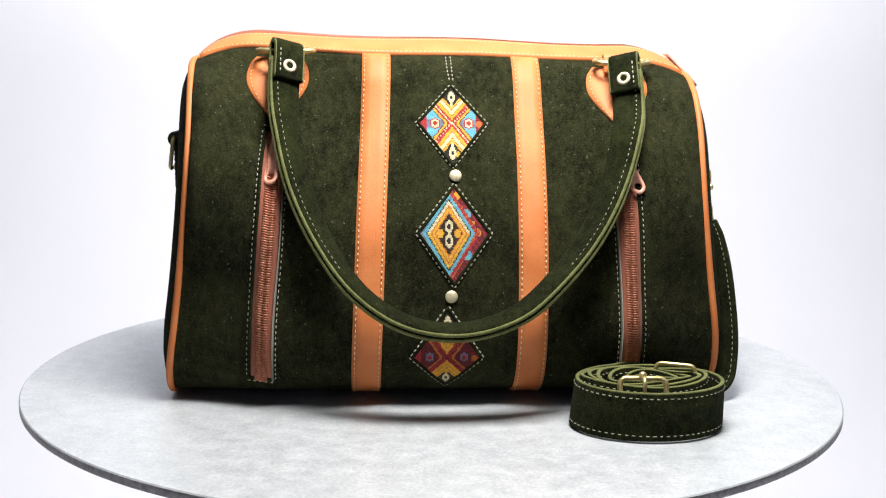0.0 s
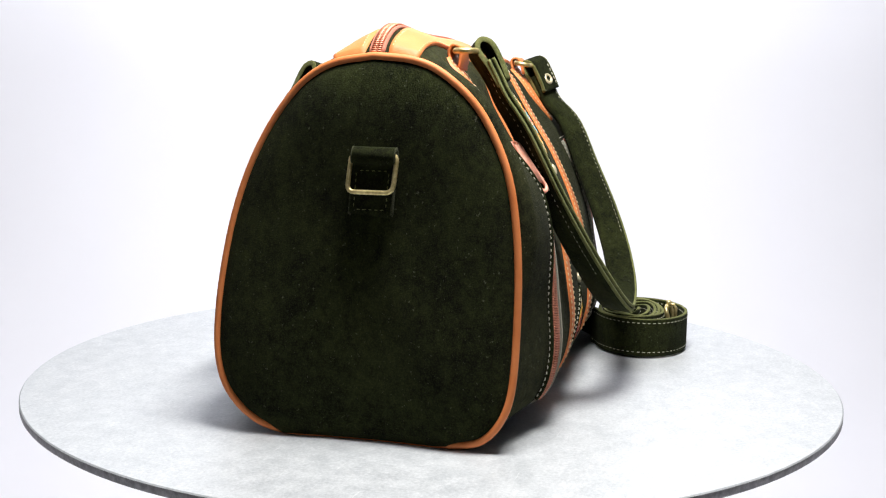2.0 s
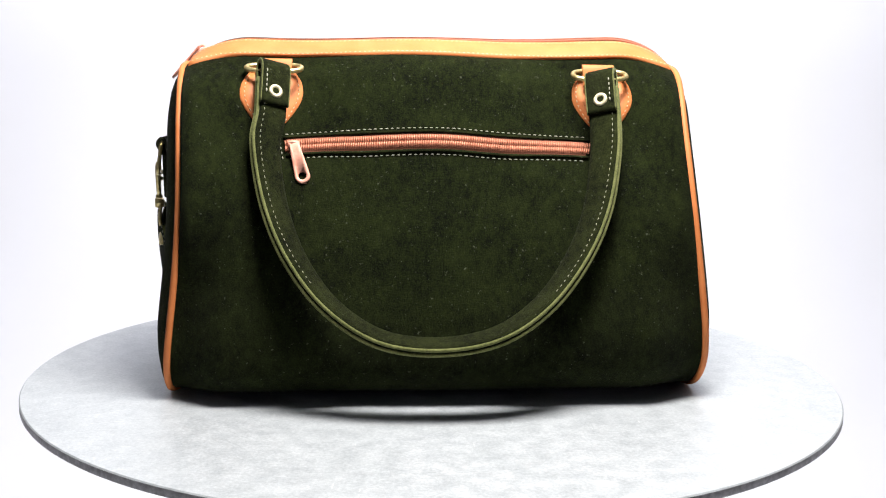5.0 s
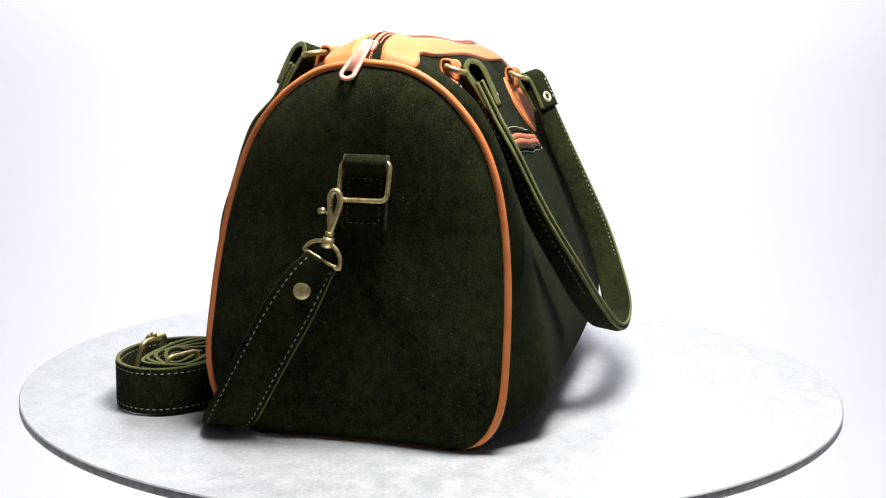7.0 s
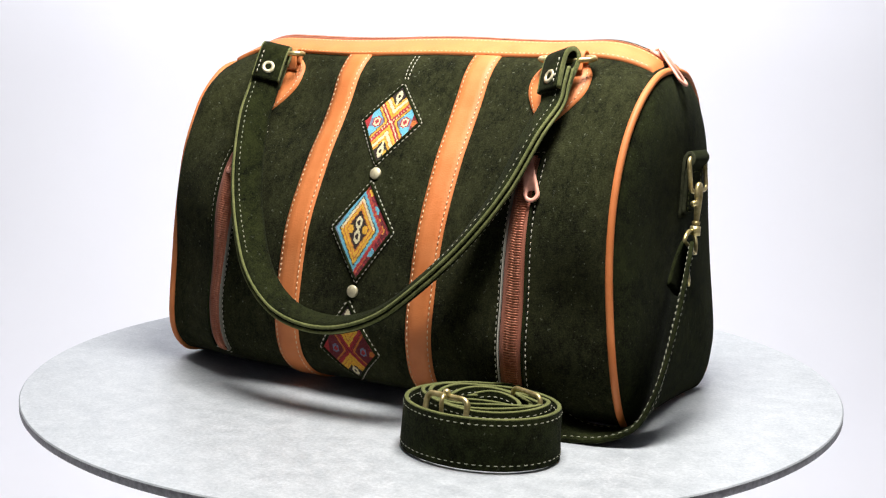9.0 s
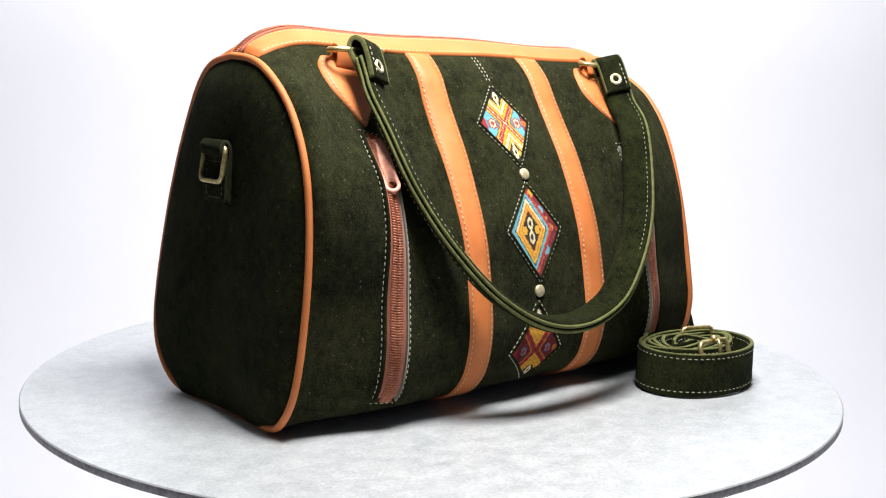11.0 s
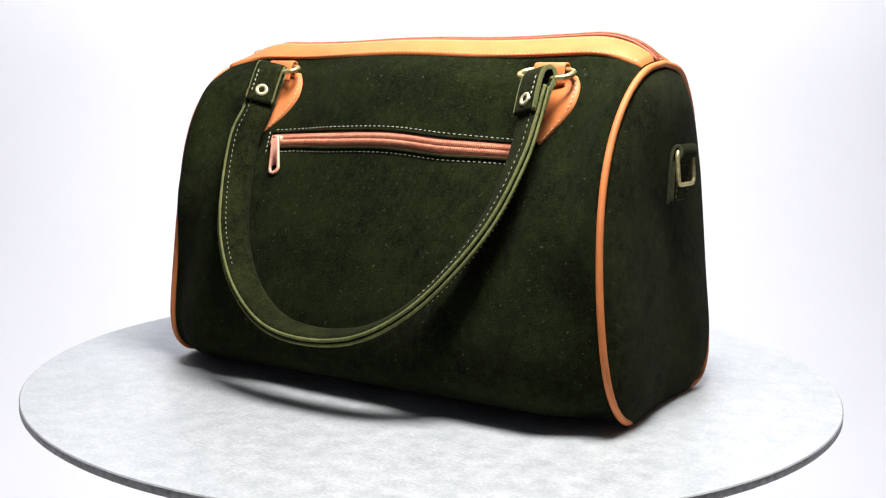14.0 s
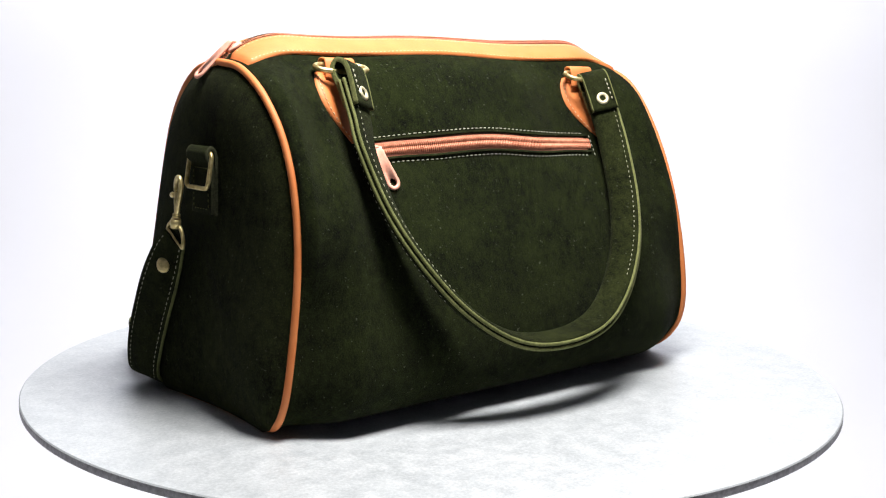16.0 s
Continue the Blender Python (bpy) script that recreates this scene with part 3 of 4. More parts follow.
def end_panel(bag, sgn):
    ring, c = end_ring(sgn), HUB[sgn]
    rings = []
    for k in (1.0, 0.985, 0.96, 0.92, 0.86, 0.78, 0.68, 0.56, 0.43, 0.3, 0.17, 0.06):
        rings.append([c + (p - c) * k + np.array((swell(sgn, k), 0, 0)) for p in ring])
        for q in rings[-1]:
            # the panel sags over its lower seam
            sag = 0.0080 * min(1.0, (1 - k) / 0.03) * (1 - smooth(q[2] / 0.035)) * (1.0 if sgn > 0 else 1 - smooth((abs(q[1] - 0.008) - 0.045) / 0.025))
            q[2] = max(0.0006, q[2] - sag)
    b = Build()
    b.loft(rings, caps=False)
    b.face([len(b.v) - len(ring) + i for i in range(len(ring))])
    panel = part("end_panel", b, SUEDE, bag, "rounded dark green suede end panel")
    b = Build()
    tube(b, ring + np.array((sgn * 0.0010, 0, 0)), 0.0024, 10, closed=True)
    part("piping", b, TAN, bag, "tan leather piping round the end")
    return panel


def end_point(sgn, y, z):
    """Point of the end panel at (y, z)."""
    ring, c = end_ring(sgn), HUB[sgn]
    d = np.array((y - c[1], z - c[2]))
    r = np.hypot(*d) + 1e-9
    rel = ring[:, 1:] - c[1:]
    p = ring[np.argmax(rel @ d / (np.linalg.norm(rel, axis=1) * r))]
    k = min(1.0, r / np.linalg.norm(p[1:] - c[1:]))
    return np.array((c[0] + (p[0] - c[0]) * k + swell(sgn, k), y, z))


def side_tab(bag, sgn, y0, y1, z0, z1, lean, hw):
    """A folded suede loop on the end panel that holds a rectangular brass ring."""
    yc, w = (y0 + y1) / 2, abs(y1 - y0)
    xs = lambda z: end_point(sgn, yc, z)[0] + sgn * 0.0012
    path = [(xs(z1), yc, z1), (xs(z1 + 0.012), yc, z1 + 0.012), (xs(z0 - 0.01), yc, z0 - 0.010), (xs(z0) + sgn * 0.001, yc, z0 - 0.003), (xs(z0) + sgn * 0.0040, yc, z0),
            (xs(z0) + sgn * 0.0068, yc, z0 - 0.003), (xs(z0) + sgn * 0.0062, yc, z0 - 0.0065), (xs(z0) + sgn * 0.0030, yc, z0 - 0.0105), (xs(z0) + sgn * 0.0025, yc, z0 - 0.018), (xs(z1) + sgn * 0.0026, yc, z1 + 0.001)]
    P = spline(path, 44)
    P[:, 1] += (P[:, 2] - z0) * lean
    b = Build()
    sweep(b, P, [(0, 1.0, 0)] * 44, rounded(w, 0.0022, 0.0009))
    tab = part("side_tab", b, SUEDE, bag, "folded suede loop stitched to the end")
    for k in (-1, 1):
        b = Build()
        sweep(b, P + np.array((0, k * w / 2, 0)), [(0, 1.0, 0)] * 44, rounded(0.0008, 0.0024, 0.0003))
        part("cut_edge", b, WORN_EDGE, tab, "lighter cut suede edge")
    b = Build()
    f = lambda y, z: (xs(z) + sgn * 0.0040, y + (z - z0) * lean, z)
    yl, yr, zt, zb = yc - w * 0.38, yc + w * 0.38, z0 - 0.013, z1 + 0.004
    for line in ([f(yl, zt), f(yr, zt)], [f(yl, zb), f(yr, zb)], [f(yl, zt), f(yl, zb)], [f(yr, zt), f(yr, zb)]):
        L = np.linspace(line[0], line[1], 12)
        stitches(b, L, [(sgn * 1.0, 0, 0)] * 12, 0.0022, 0.0014, 0.0003)
    part("stitching", b, SUEDE_EDGE, tab, "olive thread stitching", kind="stuff")
    zt, zb, r = z0 - 0.003, z0 - 0.0255, 0.004
    loop = []
    for cy, cz, a0 in ((hw - r, zt - r, 0), (-hw + r, zt - r, 90), (-hw + r, zb + r, 180), (hw - r, zb + r, 270)):
        for i in range(5):
            a = radians(a0 + 90 * i / 4)
            y, z = yc + cy + r * math.cos(a), cz + r * math.sin(a)
            loop.append((xs(z0) + sgn * (0.0040 + 0.13 * (zt - z)), y + (z - z0) * lean, z))
    b = Build()
    tube(b, resample(loop + loop[:1], 0.0015)[:-1], 0.0015, 8, closed=True)
    part("side_ring", b, BRASS, bag, "rectangular antique brass ring")


def handle_tab(bag, side, cx, loop_x, z_top, z_tip, width):
    """A leaf-shaped tan leather patch below the mouth, folded over the ring at its top."""
    prof = [(0.0, 0.72), (0.12, 0.92), (0.28, 1.0), (0.45, 0.94), (0.65, 0.68), (0.85, 0.32), (1.0, 0.03)]
    curve = spline(prof, 60)
    hw = lambda v: np.interp(v, curve[:, 0], np.clip(curve[:, 1], 0, None)) * width / 2
    fn = lambda u, v: at_xz(side, cx + (u - 0.5) * 2 * hw(v), z_top - v * (z_top - z_tip))
    b = Build()
    sheet(b, fn, 6, 24, 0.0016)
    tab = part("handle_tab", b, TAN, bag, "leaf-shaped tan leather handle tab")
    b = Build()
    loop = [(u, v) for u, v in [(0.07, t) for t in np.linspace(0.04, 0.93, 24)] + [(0.5, 0.97)] + [(0.93, t) for t in np.linspace(0.93, 0.04, 24)]]
    P, N = zip(*(fn(u, v) for u, v in loop))
    stitches(b, np.array(P) + np.array(N) * 0.0017, np.array(N), 0.0023, 0.0013)
    part("stitching", b, GOLD_THREAD, tab, "cream thread stitching", kind="stuff")
    p, n = at_xz(side, loop_x, z_top)
    n = np.array(n)
    up = np.cross(n, (1.0, 0, 0)) * (1 if np.cross(n, (1.0, 0, 0))[2] > 0 else -1)
    path = [p - up * 0.004 + n * 0.001, p + up * 0.002 + n * 0.0022, p + up * 0.0052 + n * 0.0062, p + up * 0.002 + n * 0.0100, p - up * 0.004 + n * 0.0075, p - up * 0.010 + n * 0.0030]
    b = Build()
    sweep(b, spline(path, 24), [(1.0, 0, 0)] * 24, rounded(0.023, 0.0018, 0.0007))
    part("loop", b, TAN, tab, "leather loop folded round the ring")
    return p + up * 0.0015 + n * 0.0060


def oval_ring(bag, inner, outer, width):
    """A flattened brass ring from the loop on the bag to the loop of the handle."""
    inner, outer = np.array(inner), np.array(outer)
    c, d = (inner + outer) / 2, (outer - inner) / 2
    loop = []
    for i in range(36):
        a = 2 * math.pi * i / 36
        x = width / 2 * math.copysign(abs(math.cos(a)) ** 0.7, math.cos(a))
        y = math.copysign(abs(math.sin(a)) ** 0.8, math.sin(a))
        loop.append(c + np.array((x, 0, 0)) + d * y)
    b = Build()
    tube(b, loop, 0.0019, 10, closed=True)
    part("handle_ring", b, BRASS, bag, "oval antique brass ring")


def handle(bag, side, pts, ring_pts):
    """A padded suede handle hanging from two rings; pts follow its outer edge down one side and up the other."""
    n = 120
    down = np.array((0, side * 0.47, -0.883))
    o0, o1 = (np.array(o) for o in ring_pts)
    twist = radians(27)
    across = np.array((math.cos(twist) * np.sign(o0[0] - o1[0]), 0, 0)) * 0.0106
    proud = np.array((0, side * 0.883, 0.47)) * math.sin(twist) * 0.0106
    P = spline([*(o0 + down * d + across + proud for d in (0.008, 0.020, 0.034)), *pts, *(o1 + down * d - across + proud for d in (0.034, 0.020, 0.008))], n)
    T = tangents(P)
    plane = np.cross(P[n // 2] - P[0], P[-1] - P[0])
    plane /= np.linalg.norm(plane)
    if plane[1] * side < 0:
        plane = -plane
    W, N = [], []
    mid = (P[0] + P[-1]) / 2
    for i, t in enumerate(T):
        u = i / (n - 1)
        flat = np.cross(plane, t)
        flat /= np.linalg.norm(flat)
        if flat @ (P[i] - mid) < 0:
            flat = -flat
        a = twist + radians(28) * smooth(np.array((min(u, 1 - u) - 0.06) / 0.34))
        w = flat * math.cos(a) + plane * math.sin(a)
        W.append(w)
        N.append(np.cross(t, w))
    W, N = np.array(W), np.array(N)
    P = P - W * 0.0106
    ob = Build()
    sec = rounded(0.0215, 0.0085, 0.0041, 5)
    sweep(ob, P, W, sec)
    h = part("handle", ob, SUEDE, bag, "padded dark green suede handle hanging in a curve")
    for lift in (-0.0017, 0.0017):
        b = Build()
        tube(b, P + W * 0.0106 + N * lift, 0.0012, 6)
        part("cut_edge", b, SUEDE_EDGE, h, "lighter cut suede edge")
    b = Build()
    for f in (-1, 1):
        for lo, hi in ((0, n * 36 // 100), (n * 64 // 100, n)):
            stitches(b, (P + W * 0.0068 + N * f * 0.0041)[lo:hi], (N * f)[lo:hi], 0.0022, 0.0020, 0.00030)
    part("stitching", b, DULL_THREAD, h, "dull olive thread stitching", kind="stuff")
    for outer in (o0, o1):
        nn = np.cross(down, (1.0, 0, 0))
        nn = nn if nn[1] * side > 0 else -nn
        turn = twist * (-1 if outer[0] > 0 else 1)
        nn = nn * math.cos(turn) + np.array((math.sin(turn), 0, 0))
        wv = np.cross(down, nn)
        wv = wv / np.linalg.norm(wv) * (1 if wv[0] > 0 else -1)
        path = [outer + down * 0.026 - nn * 0.0022, outer + down * 0.012 - nn * 0.0030, outer - down * 0.001 - nn * 0.0046, outer - down * 0.0058, outer - down * 0.001 + nn * 0.0054,
                outer + down * 0.011 + nn * 0.0060, outer + down * (0.0245 if side < 0 else 0.0275) + nn * 0.0048]
        b = Build()
        Q = spline(path, 36)
        sweep(b, Q, [wv] * 36, rounded(0.0202, 0.0036, 0.0016))
        part("strap_loop", b, SUEDE, h, "suede end folded round the ring")
        for k in (-1, 1):
            b = Build()
            sweep(b, Q + wv * k * 0.0101, [wv] * 36, rounded(0.0008, 0.0034, 0.0003))
            part("loop_edge", b, SUEDE_EDGE, h, "lighter cut suede edge")
        b = Build()
        sx = 0.0070 * (1 if outer[0] * side > 0 else -1) * (1 if side > 0 else -1)
        L = np.array([outer + down * t + nn * 0.0078 + wv * sx for t in np.linspace(0.002, 0.021, 10)])
        stitches(b, L, [nn] * 10, 0.0026, 0.0012, 0.0004)
        part("loop_stitching", b, WHITE_THREAD, h, "short line of cream stitching", kind="stuff")
        b = Build()
        eyelet(b, outer + down * (0.0150 if side < 0 else 0.0185) + nn * 0.0070, nn, 0.0050, 0.0021, 0.0011)
        part("rivet", b, NICKEL, h, "pale brass eyelet rivet")
        # a black disc paints the shade inside the eyelet's opening
        b = Build()
        disc_shape(b, outer + down * (0.0150 if side < 0 else 0.0185) + nn * 0.0066, nn, 0.0024, 0.0006)
        part("hole_shade_disc", b, HOLE_SHADE, h, "black disc standing in for the shade inside the eyelet")
    return h


def stud(bag, x, z, r=0.0042):
    p, n = at_xz(-1, x, z)
    b = Build()
    disc_shape(b, p + n * 0.0008, n, r, 0.0011, 22, 0.0006)
    part("stud", b, NICKEL, bag, "round pale brass stud")


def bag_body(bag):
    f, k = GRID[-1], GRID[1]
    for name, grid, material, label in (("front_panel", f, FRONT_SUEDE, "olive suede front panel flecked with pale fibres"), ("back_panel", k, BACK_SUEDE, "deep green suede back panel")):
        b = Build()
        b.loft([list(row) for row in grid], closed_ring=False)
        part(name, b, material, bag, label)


def handbag():
    bag = tagged(new("handbag"), "dark green suede barrel handbag with tan leather trim and embroidered diamonds", "handbag")
    bag_body(bag)
    for sgn in (-1, 1):
        end_panel(bag, sgn)
    for side in (-1, 1):
        top_trim(bag, side)
    mouth_zip(bag)
    stripe(bag, -0.0492, -0.0550, 0.0203)
    stripe(bag, 0.0572, 0.0567, 0.0203)
    diamond(bag, 0.0028, 0.2150, 0.1900, 0.1618, 0.0232, "cross", "diamond of woven red, yellow, blue and cream yarn")
    diamond(bag, 0.0032, 0.1488, 0.1180, 0.0842, 0.0240, "rings", "diamond of nested woven bands in yellow, blue and red")
    diamond(bag, -0.001, 0.0690, 0.0350, 0.0134, 0.0232, "dark_cross", "diamond of woven maroon, yellow and grey-blue yarn")
    stud(bag, 0.0043, 0.1555)
    stud(bag, 0.0014, 0.0765)
    b = Build()
    for dx in (-0.0016, 0.0016):
        P, N = on_path(-1, [(0.0016 + dx, 0.2365), (0.0022 + dx, 0.226), (0.0035 + dx * 0.6, 0.2165)], 0.0004, 16)
        stitches(b, P, N, 0.0022, 0.0013, 0.00048)
    part("stitching", b, WHITE_THREAD, bag, "double line of cream stitching", kind="stuff")
    zipper(bag, -1, [(-0.1165, 0.183), (-0.1185, 0.150), (-0.1205, 0.110), (-0.1238, 0.060), (-0.1255, 0.019)], "pocket_zip", 0.06, (-0.1187, -0.0905, 0.1508), (-0.5, -1, 0.4), lined=-1)
    zipper(bag, -1, [(0.1203, 0.172), (0.1210, 0.150), (0.1225, 0.110), (0.1245, 0.060), (0.1250, 0.021)], "pocket_zip", 0.06, (0.1295, -0.0848, 0.1465), (0.1, -1, 0.5), lined=1)
    zipper(bag, 1, [(0.1050, 0.1720), (0.06, 0.1750), (0.0, 0.1775), (-0.05, 0.1745), (-0.1080, 0.1725)], "back_zip", 0.047, (0.0912, 0.0853, 0.1497), (0, 1, 0.2), half=0.0064)
    side_tab(bag, -1, -0.0151, 0.0111, 0.179, 0.1390, -0.087, 0.0140)
    side_tab(bag, 1, 0.0081, 0.0339, 0.175, 0.1320, 0.06, 0.0147)
    for side, cx, zt, tip in ((-1, -0.1175, 0.2335, 0.1890), (-1, 0.1210, 0.2300, 0.1880), (1, 0.1150, 0.2230, 0.1780), (1, -0.1195, 0.2230, 0.1785)):
        outer = OUTER[(side, cx > 0)]
        inner = handle_tab(bag, side, cx, outer[0] + 0.3 * (cx - outer[0]), zt, tip, 0.043)
        oval_ring(bag, inner, outer, 0.038)
    handle(bag, -1, [(-0.1175, -0.0805, 0.1889), (-0.1074, -0.0989, 0.1502), (-0.0893, -0.1164, 0.1140), (-0.0648, -0.1315, 0.0835), (-0.0322, -0.1402, 0.0635), (0.0070, -0.1408, 0.0580),
                     (0.0451, -0.1375, 0.0689), (0.0744, -0.1285, 0.0923), (0.0995, -0.1145, 0.1207), (0.1182, -0.0970, 0.1526), (0.1305, -0.0790, 0.1870)], [OUTER[(-1, False)], OUTER[(-1, True)]])
    handle(bag, 1, [(0.1250, 0.0950, 0.1760), (0.1172, 0.1138, 0.1381), (0.1013, 0.1325, 0.1039), (0.0759, 0.1469, 0.0733), (0.0412, 0.1560, 0.0525), (0.0003, 0.1585, 0.0475),
                    (-0.0399, 0.1557, 0.0546), (-0.0722, 0.1458, 0.0742), (-0.0977, 0.1312, 0.1032), (-0.1149, 0.1129, 0.1351), (-0.1240, 0.0933, 0.1706)], [OUTER[(1, True)], OUTER[(1, False)]])
    return bag


# where the outer bar of each handle ring lies: (side, right half of the bag)
OUTER = {(-1, False): (-0.1112, -0.0465, 0.2378), (-1, True): (0.1258, -0.0408, 0.2332), (1, True): (0.1138, 0.0625, 0.2238), (1, False): (-0.1165, 0.0612, 0.2216)}


# ---------------------------------------------------------------- the shoulder strap: clipped to the end ring, rolled up beside the bag
def shoulder_strap():
    strap = tagged(new("shoulder_strap"), "rolled-up dark green suede strap with brass buckles beside the handbag", "shoulder strap")
    width = 0.0296
    up = np.array((0, 0, 1.0))
    # hanging length: centre points and width directions
    hang = [((0.2040, -0.0036, 0.1135), (-0.30, 0.80, -0.52)), ((0.2048, -0.0115, 0.1030), (-0.36, 0.79, -0.50)), ((0.2060, -0.0275, 0.0760), (-0.37, 0.80, -0.48)), ((0.2055, -0.0450, 0.0450), (-0.37, 0.81, -0.46)),
            ((0.2030, -0.0575, 0.0230), (-0.33, 0.86, -0.38)), ((0.1960, -0.0680, 0.0090), (-0.30, 0.94, -0.16)), ((0.1800, -0.0760, 0.0032), (-0.12, 0.99, 0.0)), ((0.1600, -0.0810, 0.0034), (0, 0.98, 0.15)),
            ((0.1430, -0.0895, 0.0100), (0, 0.66, 0.74)), ((0.1280, -0.0975, 0.0162), (0, 0.1, 0.99)), ((0.1180, -0.0985, 0.0162), (0, 0, 1.0))]
    # the roll: an oval spiral from the outside in
    cx, cy, tilt = 0.1272, -0.1385, radians(5)
    pts, turns, n = [], 5.4, 240
    for i in range(n):
        tau = turns * i / (n - 1)
        a = radians(105) + 2 * math.pi * tau
        wob = 1 + (0.035 * math.sin(2 * a + 1.3 * tau) + 0.02 * math.sin(3 * a - tau)) * smooth((tau - 0.8) / 0.6)
        ra = np.interp(tau, (0, 0.75, 1.25, 3.2, 4.6, 5.4), (0.0485, 0.0478, 0.0410, 0.0335, 0.0225, 0.0110)) * wob
        rb = np.interp(tau, (0, 0.75, 1.25, 3.2, 4.6, 5.4), (0.0378, 0.0366, 0.0265, 0.0195, 0.0120, 0.0050)) * wob
        back = 0.0070 * smooth((tau - 0.75) / 0.5)
        x, y = ra * math.cos(a), rb * math.sin(a) + back
        pts.append((cx + x * math.cos(tilt) - y * math.sin(tilt), cy + x * math.sin(tilt) + y * math.cos(tilt), 0.0162 + 0.0016 * math.sin(2 * a + tau) * smooth(tau - 0.6)))
    P1 = spline([p for p, w in hang], 110)
    W1 = spline([w for p, w in hang], 110)
    P = np.concatenate([P1[:-1], np.array(pts)])
    lean = [up + np.array((0.11, 0, 0)) * max(0.0, (cx - p[0]) / 0.048) for p in pts]
    W = np.concatenate([W1[:-1], np.array(lean)])
    W /= np.linalg.norm(W, axis=1, keepdims=True)
    K = 1 - 0.32 * (1 - smooth(np.arange(len(P)) / 22.0))
    b = Build()
    sweep(b, P, W, rounded(width, 0.0028, 0.0010), scale=K)
    band = part("strap", b, SUEDE, strap, "dark green suede band rolled into a coil")
    N = np.cross(tangents(P), W)
    for k in (-1, 1):
        b = Build()
        sweep(b, P + W * K[:, None] * k * width / 2, W, rounded(0.0010, 0.0025, 0.0004))
        part("cut_edge", b, SUEDE_EDGE if k > 0 else SUEDE, band, "lighter cut suede edge" if k > 0 else "dark cut suede edge")
    b = Build()
    for k in (-1, 1):
        for f in (-1, 1):
            stitches(b, P + W * K[:, None] * k * (width / 2 - 0.0030) + N * f * 0.0014, N * f, 0.0024, 0.0019, 0.00032)
    part("stitching", b, DULL_THREAD, band, "dull olive thread stitching", kind="stuff")
    b = Build()
    disc_shape(b, (0.2066, -0.0148, 0.0958), (0.90, 0.42, 0.10), 0.0052, 0.0011, 22, 0.0004)
    part("rivet", b, BRASS, strap, "round antique brass rivet")
    # folded end behind
    b = Build()
    Q = spline([(0.2036, -0.0040, 0.1150), (0.2010, -0.0045, 0.1140), (0.1990, -0.0110, 0.1030), (0.1985, -0.0200, 0.0880)], 20)
    sweep(b, Q, [(0, 0.87, -0.5)] * 20, rounded(width * 0.66, 0.0026, 0.001))
    part("folded_end", b, SUEDE, strap, "strap end folded back behind")
    # D ring through the fold
    c = np.array((0.2030, -0.0040, 0.1145))
    along, across = np.array((0, 0.46, 0.89)), np.array((0, 0.89, -0.46))
    loop = [c + across * 0.0118 * math.cos(a) + along * 0.0108 * max(0, math.sin(a)) for a in np.linspace(0, math.pi, 24)]
    loop += [c + across * 0.0118 * t for t in np.linspace(-0.95, 0.95, 14)]
    b = Build()
    tube(b, loop, 0.0013, 8, closed=True)
    part("d_ring", b, BRASS, strap, "antique brass D-ring")
    # snap hook: swivel, hook, lever
    s0, s1 = np.array((0.2045, 0.0005, 0.1250)), np.array((0.2040, 0.0070, 0.1560))
    d = (s1 - s0) / np.linalg.norm(s1 - s0)
    b = Build()
    tube(b, [s0 - d * 0.003, s0 + d * 0.003], 0.0034, 12)
    tube(b, [s0 + d * 0.004, s0 + d * 0.0062], 0.0026, 12)
    part("swivel", b, BRASS, strap, "antique brass swivel")
    b = Build()
    e = np.cross((1.0, 0, 0), d)
    base = s0 + d * 0.006
    hook = [base, base + d * 0.006 - e * 0.0012, base + d * 0.014 - e * 0.0022, base + d * 0.020 - e * 0.0022, base + d * 0.0240 + e * 0.0002, base + d * 0.0235 + e * 0.0030,
            base + d * 0.0195 + e * 0.0040, base + d * 0.015 + e * 0.0030]
    tube(b, spline(hook, 40), 0.0018, 8)
    part("hook", b, BRASS, strap, "antique brass snap hook")
    b = Build()
    tube(b, spline([base + d * 0.001, base + d * 0.008 + e * 0.0018, base + d * 0.015 + e * 0.0030], 16), 0.0016, 8)
    disc_shape(b, base + d * 0.011 + e * 0.0075, (0.3, 1, 0.2), 0.0019, 0.0017, 12, 0.0008)
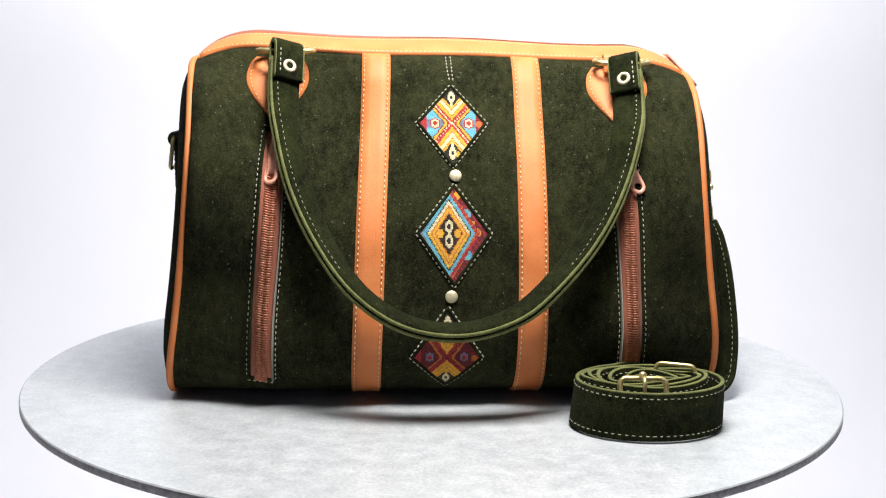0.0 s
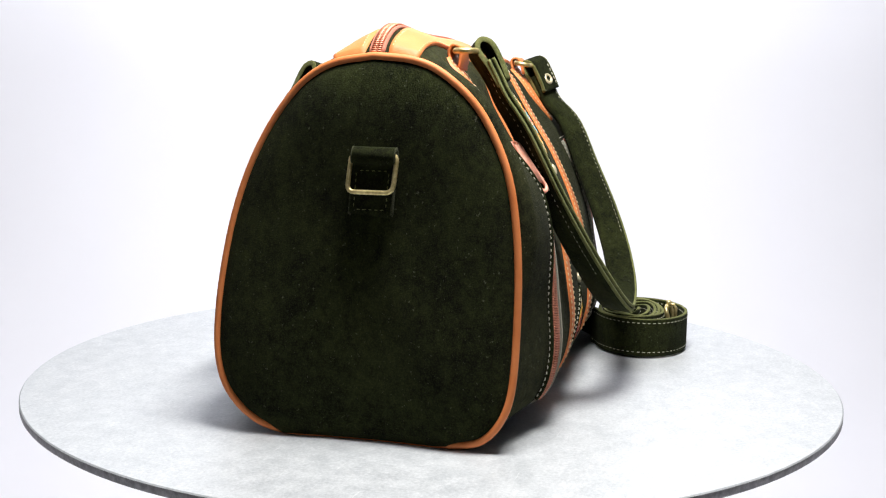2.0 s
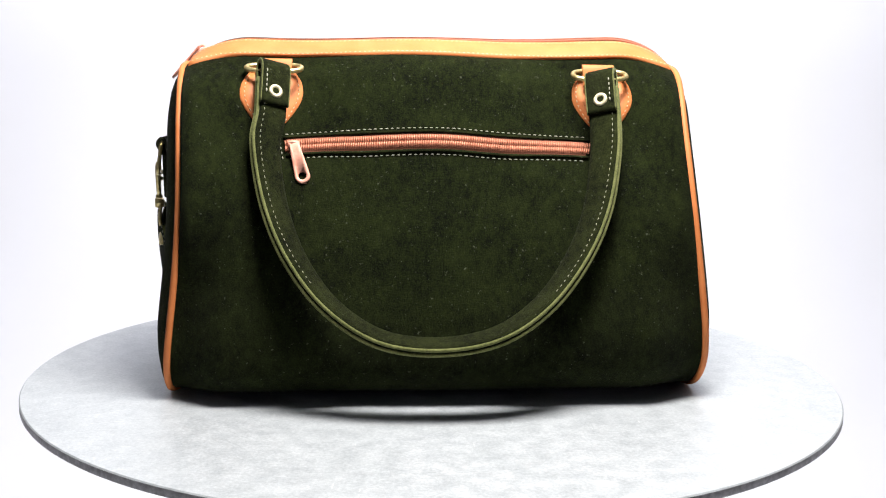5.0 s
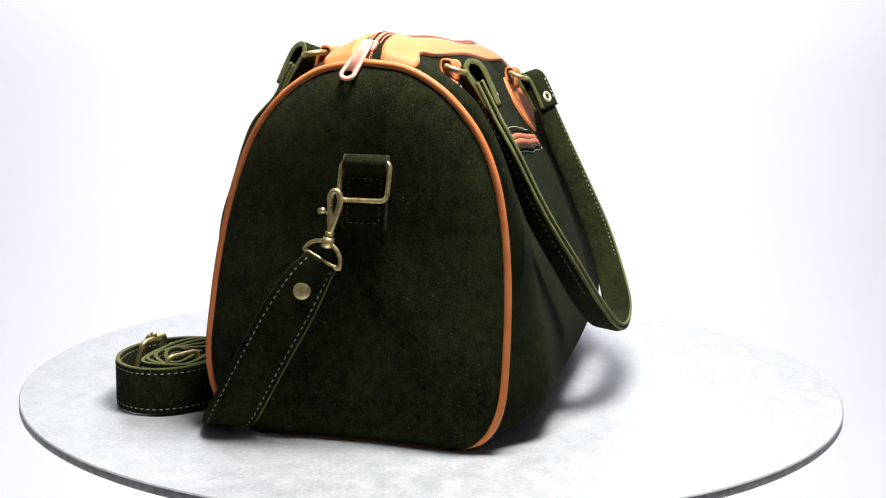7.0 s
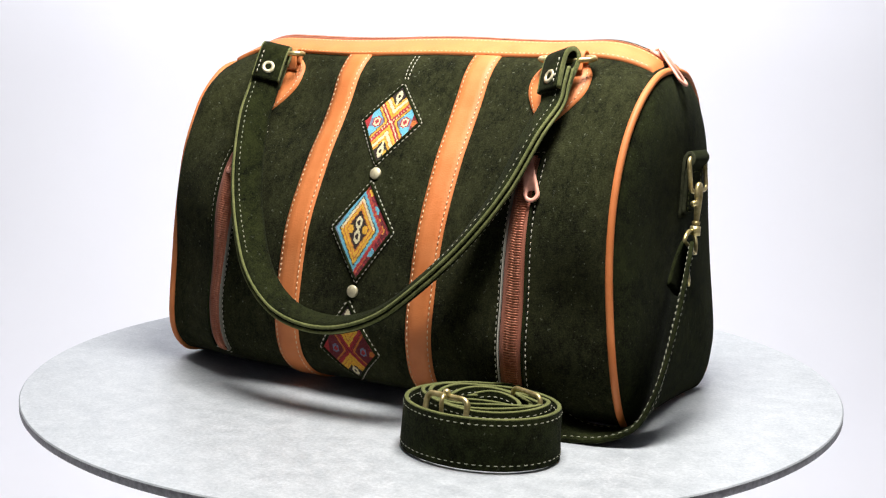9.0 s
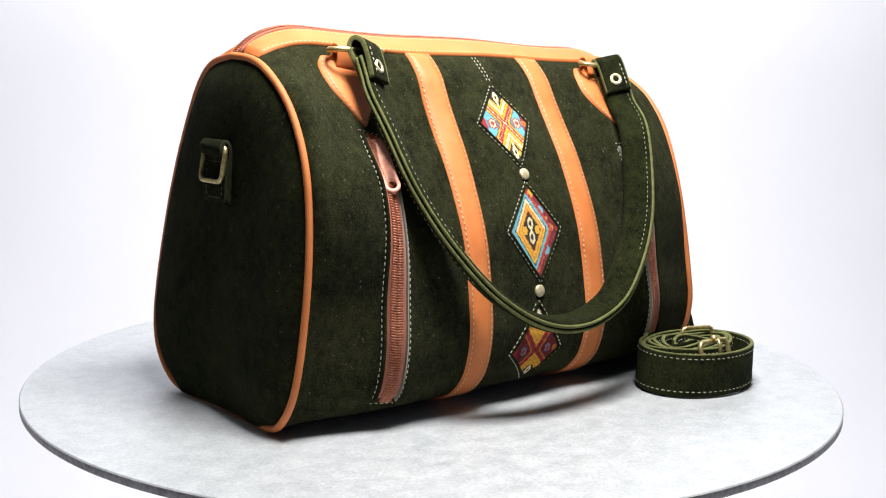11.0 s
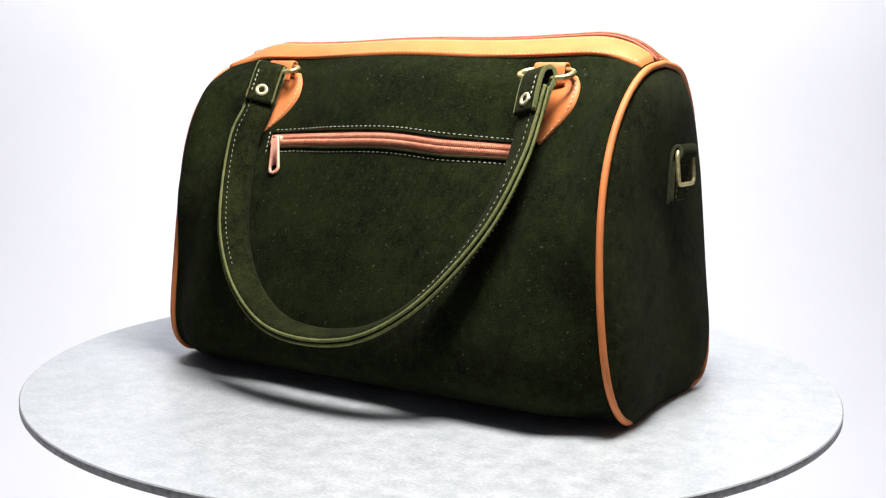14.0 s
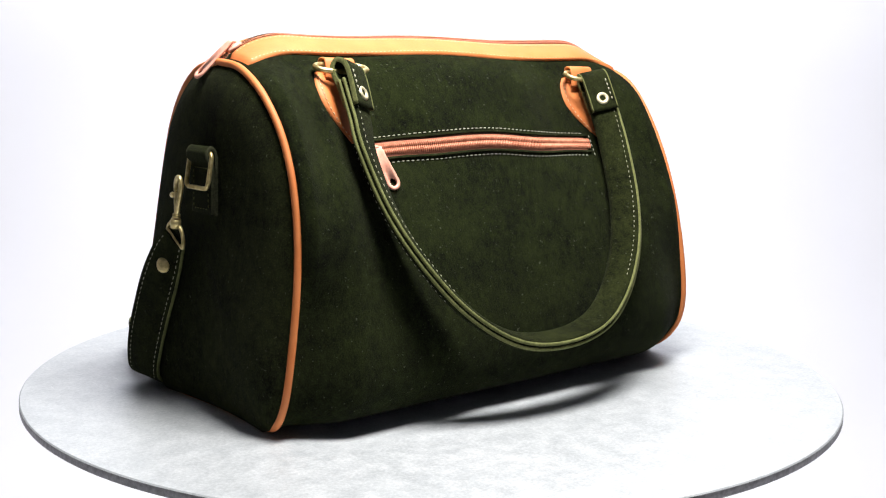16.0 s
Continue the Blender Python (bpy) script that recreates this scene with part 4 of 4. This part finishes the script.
    tube(b, [base + d * 0.011 + e * 0.0072, base + d * 0.010 - e * 0.001], 0.0008, 6)
    part("lever", b, BRASS, strap, "sprung lever with a small knob")
    # buckle standing out of the roll, with its prong

    def frame_ring(name, centre, wdir, hdir, hw, hh, r, label):
        centre, wdir, hdir = np.array(centre), np.array(wdir, float), np.array(hdir, float)
        wdir /= np.linalg.norm(wdir)
        hdir /= np.linalg.norm(hdir)
        loop, q = [], 0.004
        for sx, sz, a0 in ((1, 1, 0), (-1, 1, 90), (-1, -1, 180), (1, -1, 270)):
            for i in range(5):
                a = radians(a0 + 22.5 * i)
                loop.append(centre + wdir * (sx * (hw - q) + q * math.cos(a)) + hdir * (sz * (hh - q) + q * math.sin(a)))
        bb = Build()
        tube(bb, resample(loop + loop[:1], 0.0016)[:-1], r, 8, closed=True)
        return part(name, bb, BRASS, strap, label)

    frame_ring("buckle", (0.1175, -0.1650, 0.0225), (1, -0.06, 0.0), (0, 0.30, 1), 0.0145, 0.0150, 0.0018, "antique brass prong buckle")
    b = Build()
    tube(b, [(0.1170, -0.1615, 0.0365), (0.1173, -0.1655, 0.0382), (0.1173, -0.1675, 0.0350), (0.1173, -0.1670, 0.018)], 0.0014, 8)
    disc_shape(b, (0.1171, -0.1615, 0.0390), (0, 0, 1), 0.0024, 0.0018, 12, 0.0008)
    part("prong", b, BRASS, strap, "brass prong of the buckle")
    frame_ring("slider_ring", (0.1490, -0.1235, 0.0225), (1, -0.42, 0.0), (0, 0.1, 1), 0.0130, 0.0135, 0.0015, "antique brass strap slider")
    return strap


plate = turntable()
bag = handbag()
strap = shoulder_strap()

# ---------------------------------------------------------------- turning: everything on the plate goes round with it
RATE = 35.955
BAG_AT = pose(0.004, -0.010, 0.0005, 0, 0, 3.6)


def motions():
    times = [i * 0.5 for i in range(33)]
    turn = lambda t: pose(0, 0, 0, 0, 0, RATE * t)
    walk(plate, [(t, turn(t)) for t in times])
    walk(bag, [(t, turn(t) @ BAG_AT) for t in times])
    walk(strap, [(t, turn(t) @ BAG_AT) for t in times])


motions()
